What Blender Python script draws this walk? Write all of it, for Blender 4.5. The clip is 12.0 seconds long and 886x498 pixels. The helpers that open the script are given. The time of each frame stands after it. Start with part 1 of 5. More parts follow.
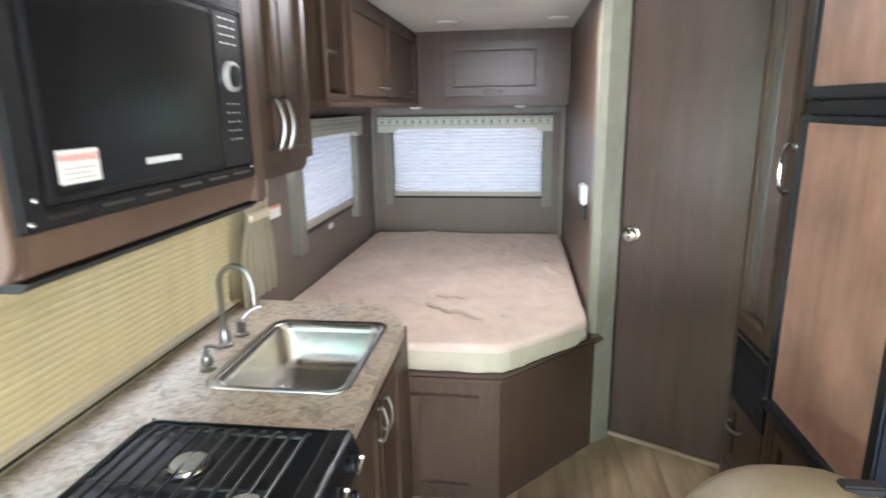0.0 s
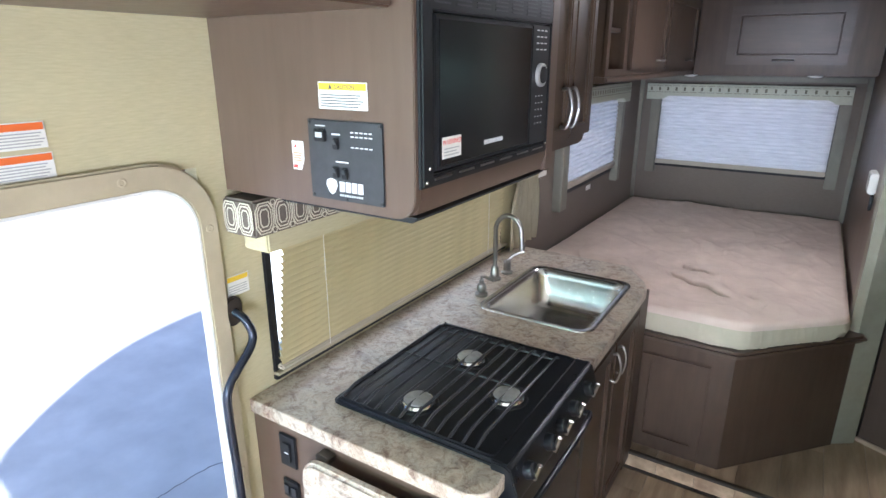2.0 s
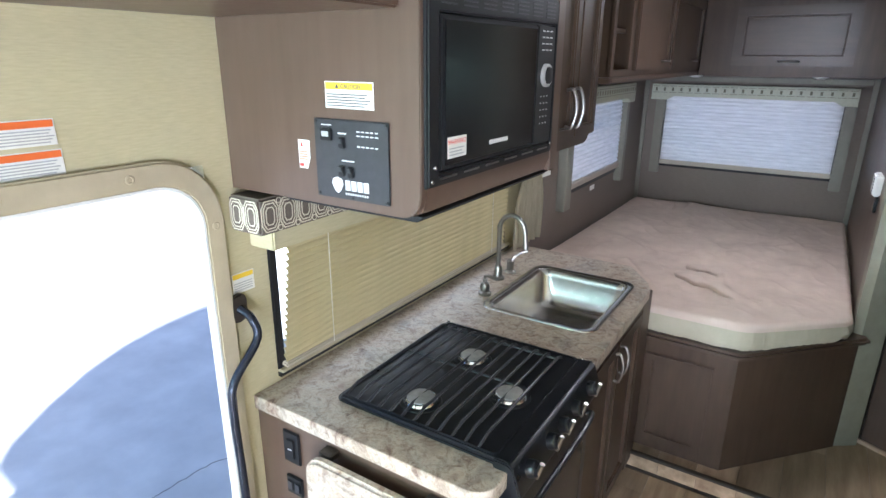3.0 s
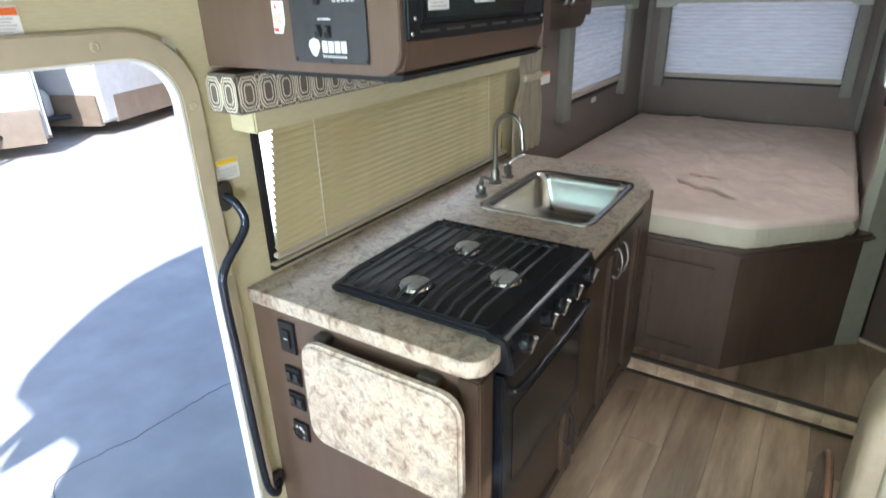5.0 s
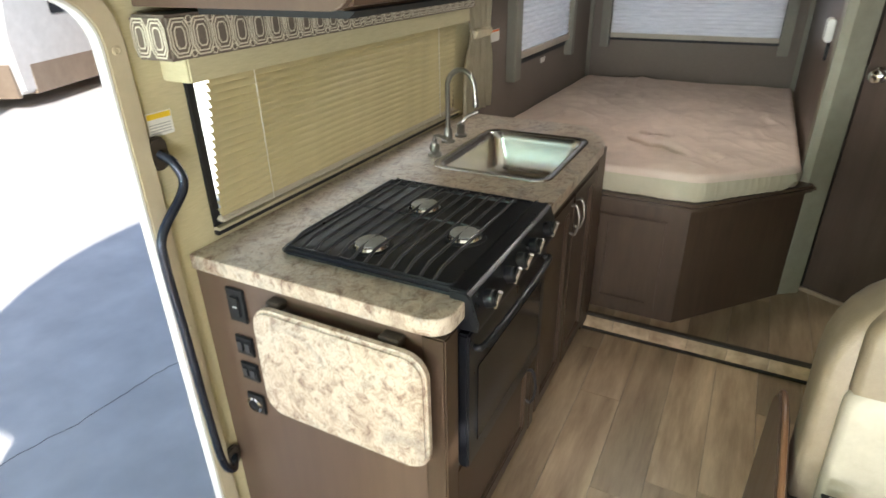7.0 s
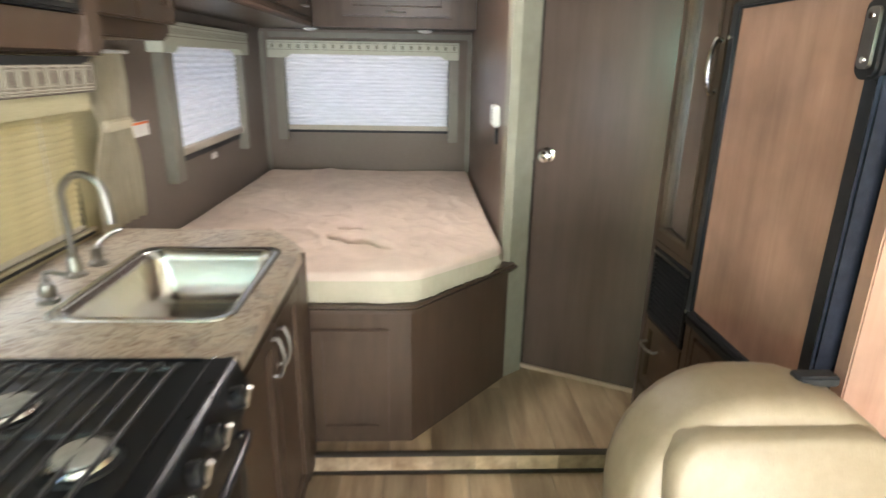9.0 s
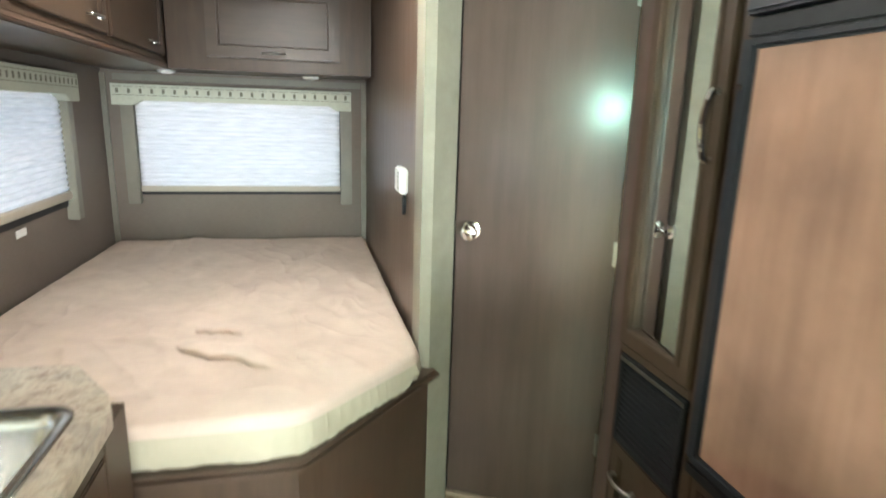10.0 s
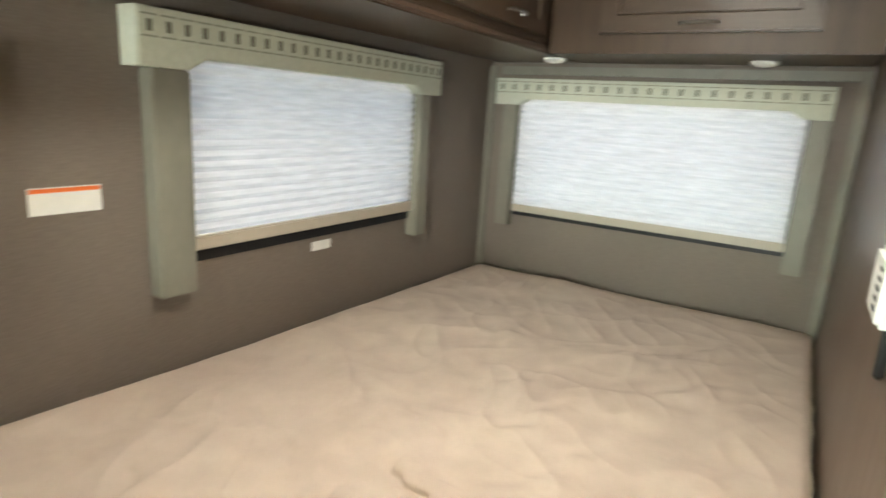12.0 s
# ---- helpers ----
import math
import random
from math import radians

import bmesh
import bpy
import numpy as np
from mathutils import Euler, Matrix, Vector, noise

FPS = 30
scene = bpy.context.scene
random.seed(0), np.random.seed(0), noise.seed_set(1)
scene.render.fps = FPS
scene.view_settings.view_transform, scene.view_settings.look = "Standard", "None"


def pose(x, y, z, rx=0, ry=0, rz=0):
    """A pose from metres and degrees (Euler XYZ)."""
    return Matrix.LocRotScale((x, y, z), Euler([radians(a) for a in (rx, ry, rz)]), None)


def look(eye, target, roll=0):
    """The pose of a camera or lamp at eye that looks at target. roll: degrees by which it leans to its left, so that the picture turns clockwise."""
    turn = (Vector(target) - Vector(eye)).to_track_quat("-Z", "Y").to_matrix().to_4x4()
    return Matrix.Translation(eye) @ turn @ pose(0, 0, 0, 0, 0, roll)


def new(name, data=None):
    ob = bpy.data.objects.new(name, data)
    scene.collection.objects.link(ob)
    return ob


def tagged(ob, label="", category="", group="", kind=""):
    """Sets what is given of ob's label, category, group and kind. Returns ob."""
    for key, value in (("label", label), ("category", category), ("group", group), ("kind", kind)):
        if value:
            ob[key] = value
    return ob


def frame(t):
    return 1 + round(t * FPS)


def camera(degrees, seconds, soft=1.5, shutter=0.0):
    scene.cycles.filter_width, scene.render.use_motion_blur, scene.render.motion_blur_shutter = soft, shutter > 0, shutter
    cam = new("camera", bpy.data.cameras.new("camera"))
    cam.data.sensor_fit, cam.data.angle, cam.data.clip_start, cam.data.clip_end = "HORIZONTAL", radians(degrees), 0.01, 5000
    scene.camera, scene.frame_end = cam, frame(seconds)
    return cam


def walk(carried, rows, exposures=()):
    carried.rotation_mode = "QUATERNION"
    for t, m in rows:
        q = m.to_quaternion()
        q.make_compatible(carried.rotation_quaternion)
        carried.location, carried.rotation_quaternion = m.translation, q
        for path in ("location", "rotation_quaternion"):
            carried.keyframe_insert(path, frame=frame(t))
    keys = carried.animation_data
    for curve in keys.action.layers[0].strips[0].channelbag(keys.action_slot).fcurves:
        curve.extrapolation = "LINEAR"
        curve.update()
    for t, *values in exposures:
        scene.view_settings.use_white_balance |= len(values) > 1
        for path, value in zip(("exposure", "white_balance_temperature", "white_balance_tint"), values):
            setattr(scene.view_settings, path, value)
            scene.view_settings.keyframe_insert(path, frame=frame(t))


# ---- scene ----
cam = camera(75, 12.0, shutter=0.5)
# seconds, eye, then the turn about x, y and z in degrees
PATH = [
    (0, 1.023, -0.517, 1.655, 76.13, 0.87, 7.49),
    (0.5, 1.057, -0.655, 1.732, 75.51, 0.59, 16.35),
    (1, 1.070, -0.755, 1.746, 75.30, -0.44, 25.13),
    (1.5, 1.060, -0.806, 1.745, 74.17, -0.11, 29.99),
    (2, 1.071, -0.818, 1.749, 71.84, 0.02, 32.38),
    (2.5, 1.070, -0.825, 1.753, 71.76, -0.34, 32.71),
    (4.5, 1.096, -0.825, 1.667, 69.23, 0.68, 33.12),
    (5, 1.110, -0.820, 1.598, 66.15, 1.40, 32.75),
    (5.5, 1.122, -0.809, 1.559, 63.82, 1.81, 31.83),
    (6, 1.111, -0.806, 1.551, 62.65, 1.29, 30.39),
    (6.5, 1.104, -0.803, 1.549, 61.89, 1.07, 29.91),
    (8.5, 0.951, -0.593, 1.484, 71.74, 0.38, 6.32),
    (9, 0.988, -0.340, 1.465, 72.03, -0.97, -2.15),
    (9.5, 1.016, -0.069, 1.448, 73.64, -0.68, -9.09),
    (10, 1.004, 0.235, 1.471, 76.93, -1.70, -12.77),
    (10.5, 1.118, 0.621, 1.431, 80.21, -4.10, -6.62),
    (11, 1.041, 0.932, 1.417, 79.17, -4.06, 0.27),
    (11.5, 1.045, 1.183, 1.429, 78.40, -2.88, 12.20),
    (12, 1.205, 1.357, 1.428, 76.53, -3.51, 32.36),
]
STOPS = [(0.0, 1.55, 5750, 15), (1.0, 1.14, 5500, 18), (2.5, 0.87, 5480, 17), (4.5, 0.70, 5400, 13), (5.5, 0.58, 6000, 13), (6.5, 0.56, 6300, 12), (8.5, 1.05, 6500, 14), (9.5, 1.70, 6200, 13), (10.0, 1.79, 6150, 6), (10.5, 1.74, 6200, 6), (11.0, 1.60, 6300, 7), (11.5, 1.45, 6400, 6), (12.0, 1.65, 6700, 4)]
walk(cam, [(t, pose(x, y, z, a, b, c)) for t, x, y, z, a, b, c in PATH], STOPS)

# ---- world and large lights ----
world = bpy.data.worlds.new("sky")
scene.world = world
world.use_nodes = True
wn = world.node_tree
sky = wn.nodes.new("ShaderNodeTexSky")
sky.sky_type = "NISHITA"
sky.sun_disc = False
sky.sun_elevation = radians(30.1)
sky.sun_rotation = radians(137.7)
wn.nodes["Background"].inputs[1].default_value = 0.15
wn.links.new(sky.outputs[0], wn.nodes["Background"].inputs[0])

sun_data = bpy.data.lights.new("sun", "SUN")
sun_data.energy, sun_data.angle, sun_data.color = 5.0, radians(0.5), (1.0, 0.95, 0.87)
sun = new("sun", sun_data)
sun.matrix_world = look((8, -8.8, 6.9), (0, 0, 0))


def area_lamp(name, eye, target, sx, sy, watts, colour=(1, 1, 1)):
    d = bpy.data.lights.new(name, "AREA")
    d.shape, d.size, d.size_y, d.energy, d.color = "RECTANGLE", sx, sy, watts, colour
    ob = new(name, d)
    ob.matrix_world = look(eye, target)
    return ob


area_lamp("windshield_daylight", (1.12, -3.1, 1.02), (1.12, 0, 0.5), 1.7, 0.62, 34, (0.93, 0.97, 1.0))
area_lamp("cab_side_daylight", (2.22, -2.72, 0.9), (0.5, -1.6, 0.9), 0.55, 0.5, 32, (0.93, 0.97, 1.0))
# Small greenish lamp added out of view for the glow on the bathroom door.
area_lamp("door_glow_lamp", (-0.02, -1.97, 1.575), (1.72, 1.80, 1.45), 0.11, 0.11, 14, (0.6, 1.0, 0.8))
area_lamp("rear_window_daylight", (0.62, 3.84, 1.26), (0.62, 0, 1.26), 1.1, 0.48, 0.38, (0.93, 0.96, 1.0))
area_lamp("bed_window_daylight", (-0.11, 2.64, 1.29), (2, 2.64, 1.29), 0.9, 0.44, 0.10, (0.95, 0.97, 1.0))
area_lamp("kitchen_window_daylight", (-0.11, 0.76, 1.15), (2, 0.76, 1.15), 1.2, 0.32, 2.3, (1.0, 0.97, 0.9))


# ---- materials ----
def material(name):
    m = bpy.data.materials.new(name)
    m.use_nodes = True
    return m, m.node_tree.nodes, m.node_tree.links, m.node_tree.nodes["Principled BSDF"]


def ramp_node(nodes, stops):
    r = nodes.new("ShaderNodeValToRGB")
    e = r.color_ramp.elements
    while len(e) < len(stops):
        e.new(0.5)
    for k, (p, c) in zip(e, stops):
        k.position, k.color = p, (*c, 1)
    return r


def surface(name, c1, c2, rough=0.5, metal=0.0, scale=8.0, stretch=(1, 1, 1), wear=0.12, bump=0.05, detail=6.0,
            fine=120.0, spec=0.5, vary=0.0, coat=0.0, coat_rough=0.18, rough_var=0.08, stain=2.3):
    """Two tones mixed by a stretched noise, a broad uneven stain over it, fine relief."""
    m, n, l, b = material(name)
    tc = n.new("ShaderNodeTexCoord")
    mp = n.new("ShaderNodeMapping")
    mp.inputs["Scale"].default_value = stretch
    l.new(tc.outputs["Object"], mp.inputs["Vector"])
    src = mp.outputs["Vector"]
    if vary:
        info = n.new("ShaderNodeObjectInfo")
        add = n.new("ShaderNodeVectorMath")
        add.operation = "MULTIPLY_ADD"
        comb = n.new("ShaderNodeCombineXYZ")
        for i in range(3):
            l.new(info.outputs["Random"], comb.inputs[i])
        l.new(comb.outputs[0], add.inputs[0])
        add.inputs[1].default_value = (17, 31, 23)
        l.new(src, add.inputs[2])
        src = add.outputs[0]
    n1 = n.new("ShaderNodeTexNoise")
    n1.inputs["Scale"].default_value, n1.inputs["Detail"].default_value = scale, detail
    n1.inputs["Roughness"].default_value = 0.62
    l.new(src, n1.inputs["Vector"])
    r1 = ramp_node(n, [(0.3, c1), (0.7, c2)])
    l.new(n1.outputs["Fac"], r1.inputs["Fac"])
    n2 = n.new("ShaderNodeTexNoise")
    n2.inputs["Scale"].default_value, n2.inputs["Detail"].default_value = stain, 4.0
    l.new(tc.outputs["Object"], n2.inputs["Vector"])
    hsv = n.new("ShaderNodeHueSaturation")
    mr = n.new("ShaderNodeMapRange")
    mr.inputs["From Min"].default_value, mr.inputs["From Max"].default_value = 0.3, 0.7
    mr.inputs["To Min"].default_value, mr.inputs["To Max"].default_value = 1 - wear, 1 + wear
    l.new(n2.outputs["Fac"], mr.inputs["Value"])
    val = mr.outputs["Result"]
    if vary:
        mv = n.new("ShaderNodeMapRange")
        mv.inputs["To Min"].default_value, mv.inputs["To Max"].default_value = 1 - vary, 1 + vary
        l.new(info.outputs["Random"], mv.inputs["Value"])
        mu = n.new("ShaderNodeMath")
        mu.operation = "MULTIPLY"
        l.new(val, mu.inputs[0])
        l.new(mv.outputs["Result"], mu.inputs[1])
        val = mu.outputs[0]
    l.new(val, hsv.inputs["Value"])
    l.new(r1.outputs["Color"], hsv.inputs["Color"])
    l.new(hsv.outputs["Color"], b.inputs["Base Color"])
    n3 = n.new("ShaderNodeTexNoise")
    n3.inputs["Scale"].default_value, n3.inputs["Detail"].default_value = fine, 3.0
    l.new(src, n3.inputs["Vector"])
    rr = n.new("ShaderNodeMapRange")
    rr.inputs["To Min"].default_value, rr.inputs["To Max"].default_value = max(0.02, rough - rough_var), min(1, rough + rough_var)
    l.new(n1.outputs["Fac"], rr.inputs["Value"])
    l.new(rr.outputs["Result"], b.inputs["Roughness"])
    if bump:
        bp = n.new("ShaderNodeBump")
        bp.inputs["Strength"].default_value, bp.inputs["Distance"].default_value = bump, 0.002
        l.new(n3.outputs["Fac"], bp.inputs["Height"])
        l.new(bp.outputs["Normal"], b.inputs["Normal"])
    b.inputs["Metallic"].default_value = metal
    b.inputs["Specular IOR Level"].default_value = spec
    b.inputs["Coat Weight"].default_value = coat
    b.inputs["Coat Roughness"].default_value = coat_rough
    return m


def granite(name):
    """Laminate printed like cream and brown granite."""
    m, n, l, b = material(name)
    tc = n.new("ShaderNodeTexCoord")
    a = n.new("ShaderNodeTexNoise")
    a.inputs["Scale"].default_value, a.inputs["Detail"].default_value, a.inputs["Roughness"].default_value = 30, 9, 0.76
    a.inputs["Distortion"].default_value = 0.9
    l.new(tc.outputs["Object"], a.inputs["Vector"])
    r = ramp_node(n, [(0.28, (0.08, 0.050, 0.040)), (0.38, (0.28, 0.195, 0.150)), (0.45, (0.44, 0.365, 0.295)), (0.55, (0.59, 0.53, 0.445)), (0.64, (0.49, 0.39, 0.32)), (0.74, (0.34, 0.25, 0.20))])
    l.new(a.outputs["Fac"], r.inputs["Fac"])
    v = n.new("ShaderNodeTexNoise")
    v.inputs["Scale"].default_value, v.inputs["Detail"].default_value, v.inputs["Roughness"].default_value = 95, 5, 0.72
    l.new(tc.outputs["Object"], v.inputs["Vector"])
    r2 = ramp_node(n, [(0.36, (0.16, 0.11, 0.09)), (0.44, (0.8, 0.75, 0.7)), (0.62, (1.0, 0.98, 0.95))])
    l.new(v.outputs["Fac"], r2.inputs["Fac"])
    mx = n.new("ShaderNodeMix")
    mx.data_type, mx.blend_type = "RGBA", "MULTIPLY"
    mx.inputs["Factor"].default_value = 0.40
    w = n.new("ShaderNodeTexNoise")
    w.inputs["Scale"].default_value, w.inputs["Detail"].default_value, w.inputs["Distortion"].default_value = 7, 6, 1.6
    l.new(tc.outputs["Object"], w.inputs["Vector"])
    r3 = ramp_node(n, [(0.33, (0.66, 0.58, 0.52)), (0.44, (0.95, 0.89, 0.83)), (0.54, (1.0, 1.0, 0.97)), (0.66, (0.66, 0.64, 0.64))])
    l.new(w.outputs["Fac"], r3.inputs["Fac"])
    mw = n.new("ShaderNodeMix")
    mw.data_type, mw.blend_type = "RGBA", "MULTIPLY"
    mw.inputs["Factor"].default_value = 0.8
    l.new(r.outputs["Color"], mw.inputs["A"])
    l.new(r3.outputs["Color"], mw.inputs["B"])
    l.new(mw.outputs["Result"], mx.inputs["A"])
    l.new(r2.outputs["Color"], mx.inputs["B"])
    l.new(mx.outputs["Result"], b.inputs["Base Color"])
    b.inputs["Roughness"].default_value = 0.33
    bp = n.new("ShaderNodeBump")
    bp.inputs["Strength"].default_value, bp.inputs["Distance"].default_value = 0.06, 0.001
    l.new(v.outputs["Fac"], bp.inputs["Height"])
    l.new(bp.outputs["Normal"], b.inputs["Normal"])
    return m


def woven(name, c1, c2):
    """Vinyl wall covering with fine uneven horizontal threads."""
    return surface(name, c1, c2, rough=0.7, scale=30, stretch=(1, 1, 9), wear=0.05, bump=0.25, fine=160)


def shade_cloth(name, colour, through_amount, rough=0.85):
    m, n, l, b = material(name)
    tc = n.new("ShaderNodeTexCoord")
    no = n.new("ShaderNodeTexNoise")
    no.inputs["Scale"].default_value, no.inputs["Detail"].default_value = 22, 5
    mp = n.new("ShaderNodeMapping")
    mp.inputs["Scale"].default_value = (0.5, 0.5, 5)
    l.new(tc.outputs["Object"], mp.inputs["Vector"])
    l.new(mp.outputs["Vector"], no.inputs["Vector"])
    r = ramp_node(n, [(0.3, tuple(0.82 * c for c in colour)), (0.7, colour)])
    l.new(no.outputs["Fac"], r.inputs["Fac"])
    l.new(r.outputs["Color"], b.inputs["Base Color"])
    b.inputs["Roughness"].default_value = rough
    t = n.new("ShaderNodeBsdfTranslucent")
    l.new(r.outputs["Color"], t.inputs["Color"])
    mix = n.new("ShaderNodeMixShader")
    mix.inputs["Fac"].default_value = through_amount
    l.new(b.outputs[0], mix.inputs[1])
    l.new(t.outputs[0], mix.inputs[2])
    l.new(mix.outputs[0], n["Material Output"].inputs["Surface"])
    return m


def plain(name, colour, rough=0.4, metal=0.0, spec=0.5):
    return surface(name, tuple(0.93 * c for c in colour), colour, rough=rough, metal=metal, scale=40, wear=0.04, bump=0.02, fine=300, spec=spec, rough_var=0.05)


def lamp_surface(name, colour, strength):
    m, n, l, b = material(name)
    b.inputs["Base Color"].default_value = (*colour, 1)
    b.inputs["Emission Color"].default_value = (*colour, 1)
    b.inputs["Emission Strength"].default_value = strength
    return m


def mirror_glass(name):
    m, n, l, b = material(name)
    b.inputs["Base Color"].default_value = (0.86, 0.88, 0.87, 1)
    b.inputs["Metallic"].default_value, b.inputs["Roughness"].default_value = 1.0, 0.02
    return m


def clear_glass(name):
    m, n, l, b = material(name)
    b.inputs["Base Color"].default_value = (0.9, 0.95, 0.94, 1)
    b.inputs["Roughness"].default_value, b.inputs["Transmission Weight"].default_value, b.inputs["IOR"].default_value = 0.0, 1.0, 1.05
    return m


WOOD = surface("dark_cabinet_wood", (0.060, 0.038, 0.024), (0.082, 0.053, 0.034), rough=0.40, scale=7, stretch=(4, 4, 0.4), wear=0.2, bump=0.03, fine=60, spec=0.3)
WOOD_H = surface("dark_cabinet_wood_crosswise", (0.060, 0.038, 0.024), (0.082, 0.053, 0.034), rough=0.33, scale=7, stretch=(0.4, 0.4, 4), wear=0.2, bump=0.03, fine=60, spec=0.45)
DOORWOOD = surface("dark_door_wood", (0.088, 0.057, 0.045), (0.118, 0.079, 0.063), rough=0.40, scale=5, stretch=(3.2, 3.2, 0.3), wear=0.12, bump=0.02, fine=60, spec=0.25, coat=0.6, coat_rough=0.17)
ENDWOOD = surface("taupe_brown_laminate", (0.098, 0.062, 0.043), (0.116, 0.075, 0.053), rough=0.34, scale=6, stretch=(5, 5, 0.6), wear=0.06, bump=0.03, fine=60)
REDWOOD = surface("reddish_fridge_wood", (0.330, 0.182, 0.125), (0.43, 0.255, 0.180), rough=0.40, scale=5, stretch=(5, 5, 0.35), wear=0.30, stain=4.2, bump=0.03, fine=60)
GRANITE = granite("granite_laminate")
BEIGE = woven("beige_woven_vinyl", (0.47, 0.42, 0.255), (0.56, 0.50, 0.315))
TAUPE = woven("taupe_wall_vinyl", (0.15, 0.122, 0.098), (0.19, 0.155, 0.126))
# Grey-green of the trim again, lightened so the post looks brightly lit.
LITPOST = surface("grey_green_post_lit", (0.25, 0.235, 0.178), (0.295, 0.28, 0.212), rough=0.42, scale=18, wear=0.08, bump=0.08)
GREYGREEN = surface("grey_green_trim", (0.185, 0.176, 0.138), (0.215, 0.204, 0.162), rough=0.5, scale=18, stretch=(1, 1, 0.8), wear=0.08, bump=0.08)
FRAMEPLASTIC = surface("tan_moulded_plastic", (0.42, 0.36, 0.245), (0.48, 0.415, 0.285), rough=0.5, scale=20, wear=0.06, bump=0.05, fine=200)
CEILING = surface("white_ceiling_vinyl", (0.66, 0.65, 0.60), (0.72, 0.70, 0.66), rough=0.7, scale=26, wear=0.05, bump=0.2, fine=140)
SHEET = surface("pinkish_beige_sheet", (0.58, 0.465, 0.385), (0.66, 0.54, 0.45), rough=0.88, scale=9, wear=0.07, bump=0.25, fine=420, spec=0.2)
STEEL = surface("brushed_steel", (0.64, 0.625, 0.605), (0.69, 0.675, 0.655), rough=0.23, metal=1.0, scale=6, wear=0.03, bump=0.0, rough_var=0.03)
NICKEL = plain("brushed_nickel", (0.30, 0.285, 0.26), rough=0.30, metal=1.0)
CHROME = plain("chrome", (0.82, 0.82, 0.82), rough=0.08, metal=1.0)
ENAMEL = surface("black_enamel", (0.007, 0.008, 0.010), (0.012, 0.013, 0.016), rough=0.30, scale=30, wear=0.2, bump=0.02, fine=250)
COOKTOP = surface("black_porcelain_cooktop", (0.007, 0.008, 0.010), (0.011, 0.012, 0.015), rough=0.34, scale=30, wear=0.2, bump=0.02, fine=250)
SIDEBAND = surface("greenish_cream_sheet_side", (0.44, 0.40, 0.29), (0.51, 0.465, 0.345), rough=0.9, scale=9, wear=0.07, bump=0.25, fine=420, spec=0.2)
BLACKIRON = surface("black_matt_iron", (0.016, 0.016, 0.018), (0.030, 0.030, 0.033), rough=0.36, scale=60, wear=0.2, bump=0.15, fine=300)
BLACKPLASTIC = surface("black_plastic", (0.012, 0.012, 0.013), (0.019, 0.019, 0.02), rough=0.38, scale=60, wear=0.1, bump=0.06, fine=300, spec=0.28)
DARKGLASS = plain("dark_oven_glass", (0.008, 0.008, 0.009), rough=0.16)
PANELGREY = surface("dark_grey_panel", (0.030, 0.030, 0.034), (0.042, 0.042, 0.047), rough=0.42, scale=50, wear=0.1, bump=0.05, fine=300)
WHITEPLASTIC = plain("white_plastic", (0.78, 0.78, 0.74), rough=0.4)
PAPER = plain("label_white", (0.80, 0.79, 0.74), rough=0.55)
YELLOW = plain("label_yellow", (0.80, 0.55, 0.03), rough=0.55)
ORANGE = plain("label_orange", (0.78, 0.16, 0.03), rough=0.55)
RED = plain("label_red", (0.62, 0.05, 0.04), rough=0.55)
INK = plain("label_ink", (0.10, 0.10, 0.10), rough=0.6)
GREYINK = plain("label_grey_ink", (0.42, 0.42, 0.42), rough=0.6)
LEGEND = plain("panel_legend_white", (0.72, 0.72, 0.72), rough=0.5)
SLAT = shade_cloth("cream_blind_slat", (0.57, 0.485, 0.27), 0.12, 0.34)
ALUMINIUM = surface("cast_aluminium", (0.50, 0.50, 0.49), (0.62, 0.62, 0.60), rough=0.4, metal=0.55, scale=60, wear=0.08, bump=0.05)
GRATE = surface("black_cast_grate", (0.028, 0.028, 0.031), (0.045, 0.045, 0.049), rough=0.33, scale=60, wear=0.2, bump=0.1, fine=300)
BURNERCAP = surface("worn_aluminium_cap", (0.36, 0.35, 0.33), (0.50, 0.49, 0.47), rough=0.45, metal=0.6, scale=70, wear=0.15, bump=0.1)
PLEAT = shade_cloth("white_pleated_shade", (0.83, 0.81, 0.82), 0.36)
RAIL = plain("beige_shade_rail", (0.45, 0.39, 0.31), rough=0.5)
VALANCE = surface("sage_valance_cloth", (0.48, 0.495, 0.40), (0.55, 0.565, 0.465), rough=0.85, scale=60, wear=0.05, bump=0.2, fine=500, spec=0.2)
DASHPRINT = plain("valance_pale_print", (0.27, 0.28, 0.22), rough=0.85)
DOTDARK = plain("valance_dark_print", (0.17, 0.165, 0.125), rough=0.85)
PRINTBROWN = surface("brown_printed_cloth", (0.13, 0.105, 0.085), (0.17, 0.135, 0.11), rough=0.85, scale=80, wear=0.06, bump=0.15, fine=500, spec=0.2)
PRINTCREAM = plain("cream_print_line", (0.66, 0.60, 0.47), rough=0.85)
CURTAIN = surface("tan_curtain_cloth", (0.46, 0.405, 0.285), (0.56, 0.495, 0.355), rough=0.9, scale=50, stretch=(1, 1, 0.3), wear=0.06, bump=0.2, fine=500, spec=0.15)
PLANK = surface("oak_look_plank", (0.24, 0.158, 0.092), (0.56, 0.415, 0.262), rough=0.36, scale=5, stretch=(2.6, 0.36, 2.6), wear=0.14, bump=0.05, fine=70, vary=0.34)
SUBFLOOR = plain("dark_joint", (0.13, 0.095, 0.06), rough=0.8)
NOSING = surface("dark_bronze_nosing", (0.035, 0.027, 0.02), (0.055, 0.043, 0.032), rough=0.4, scale=40, wear=0.1, bump=0.05)
PALEEDGE = plain("pale_wood_threshold", (0.52, 0.38, 0.28), rough=0.5)
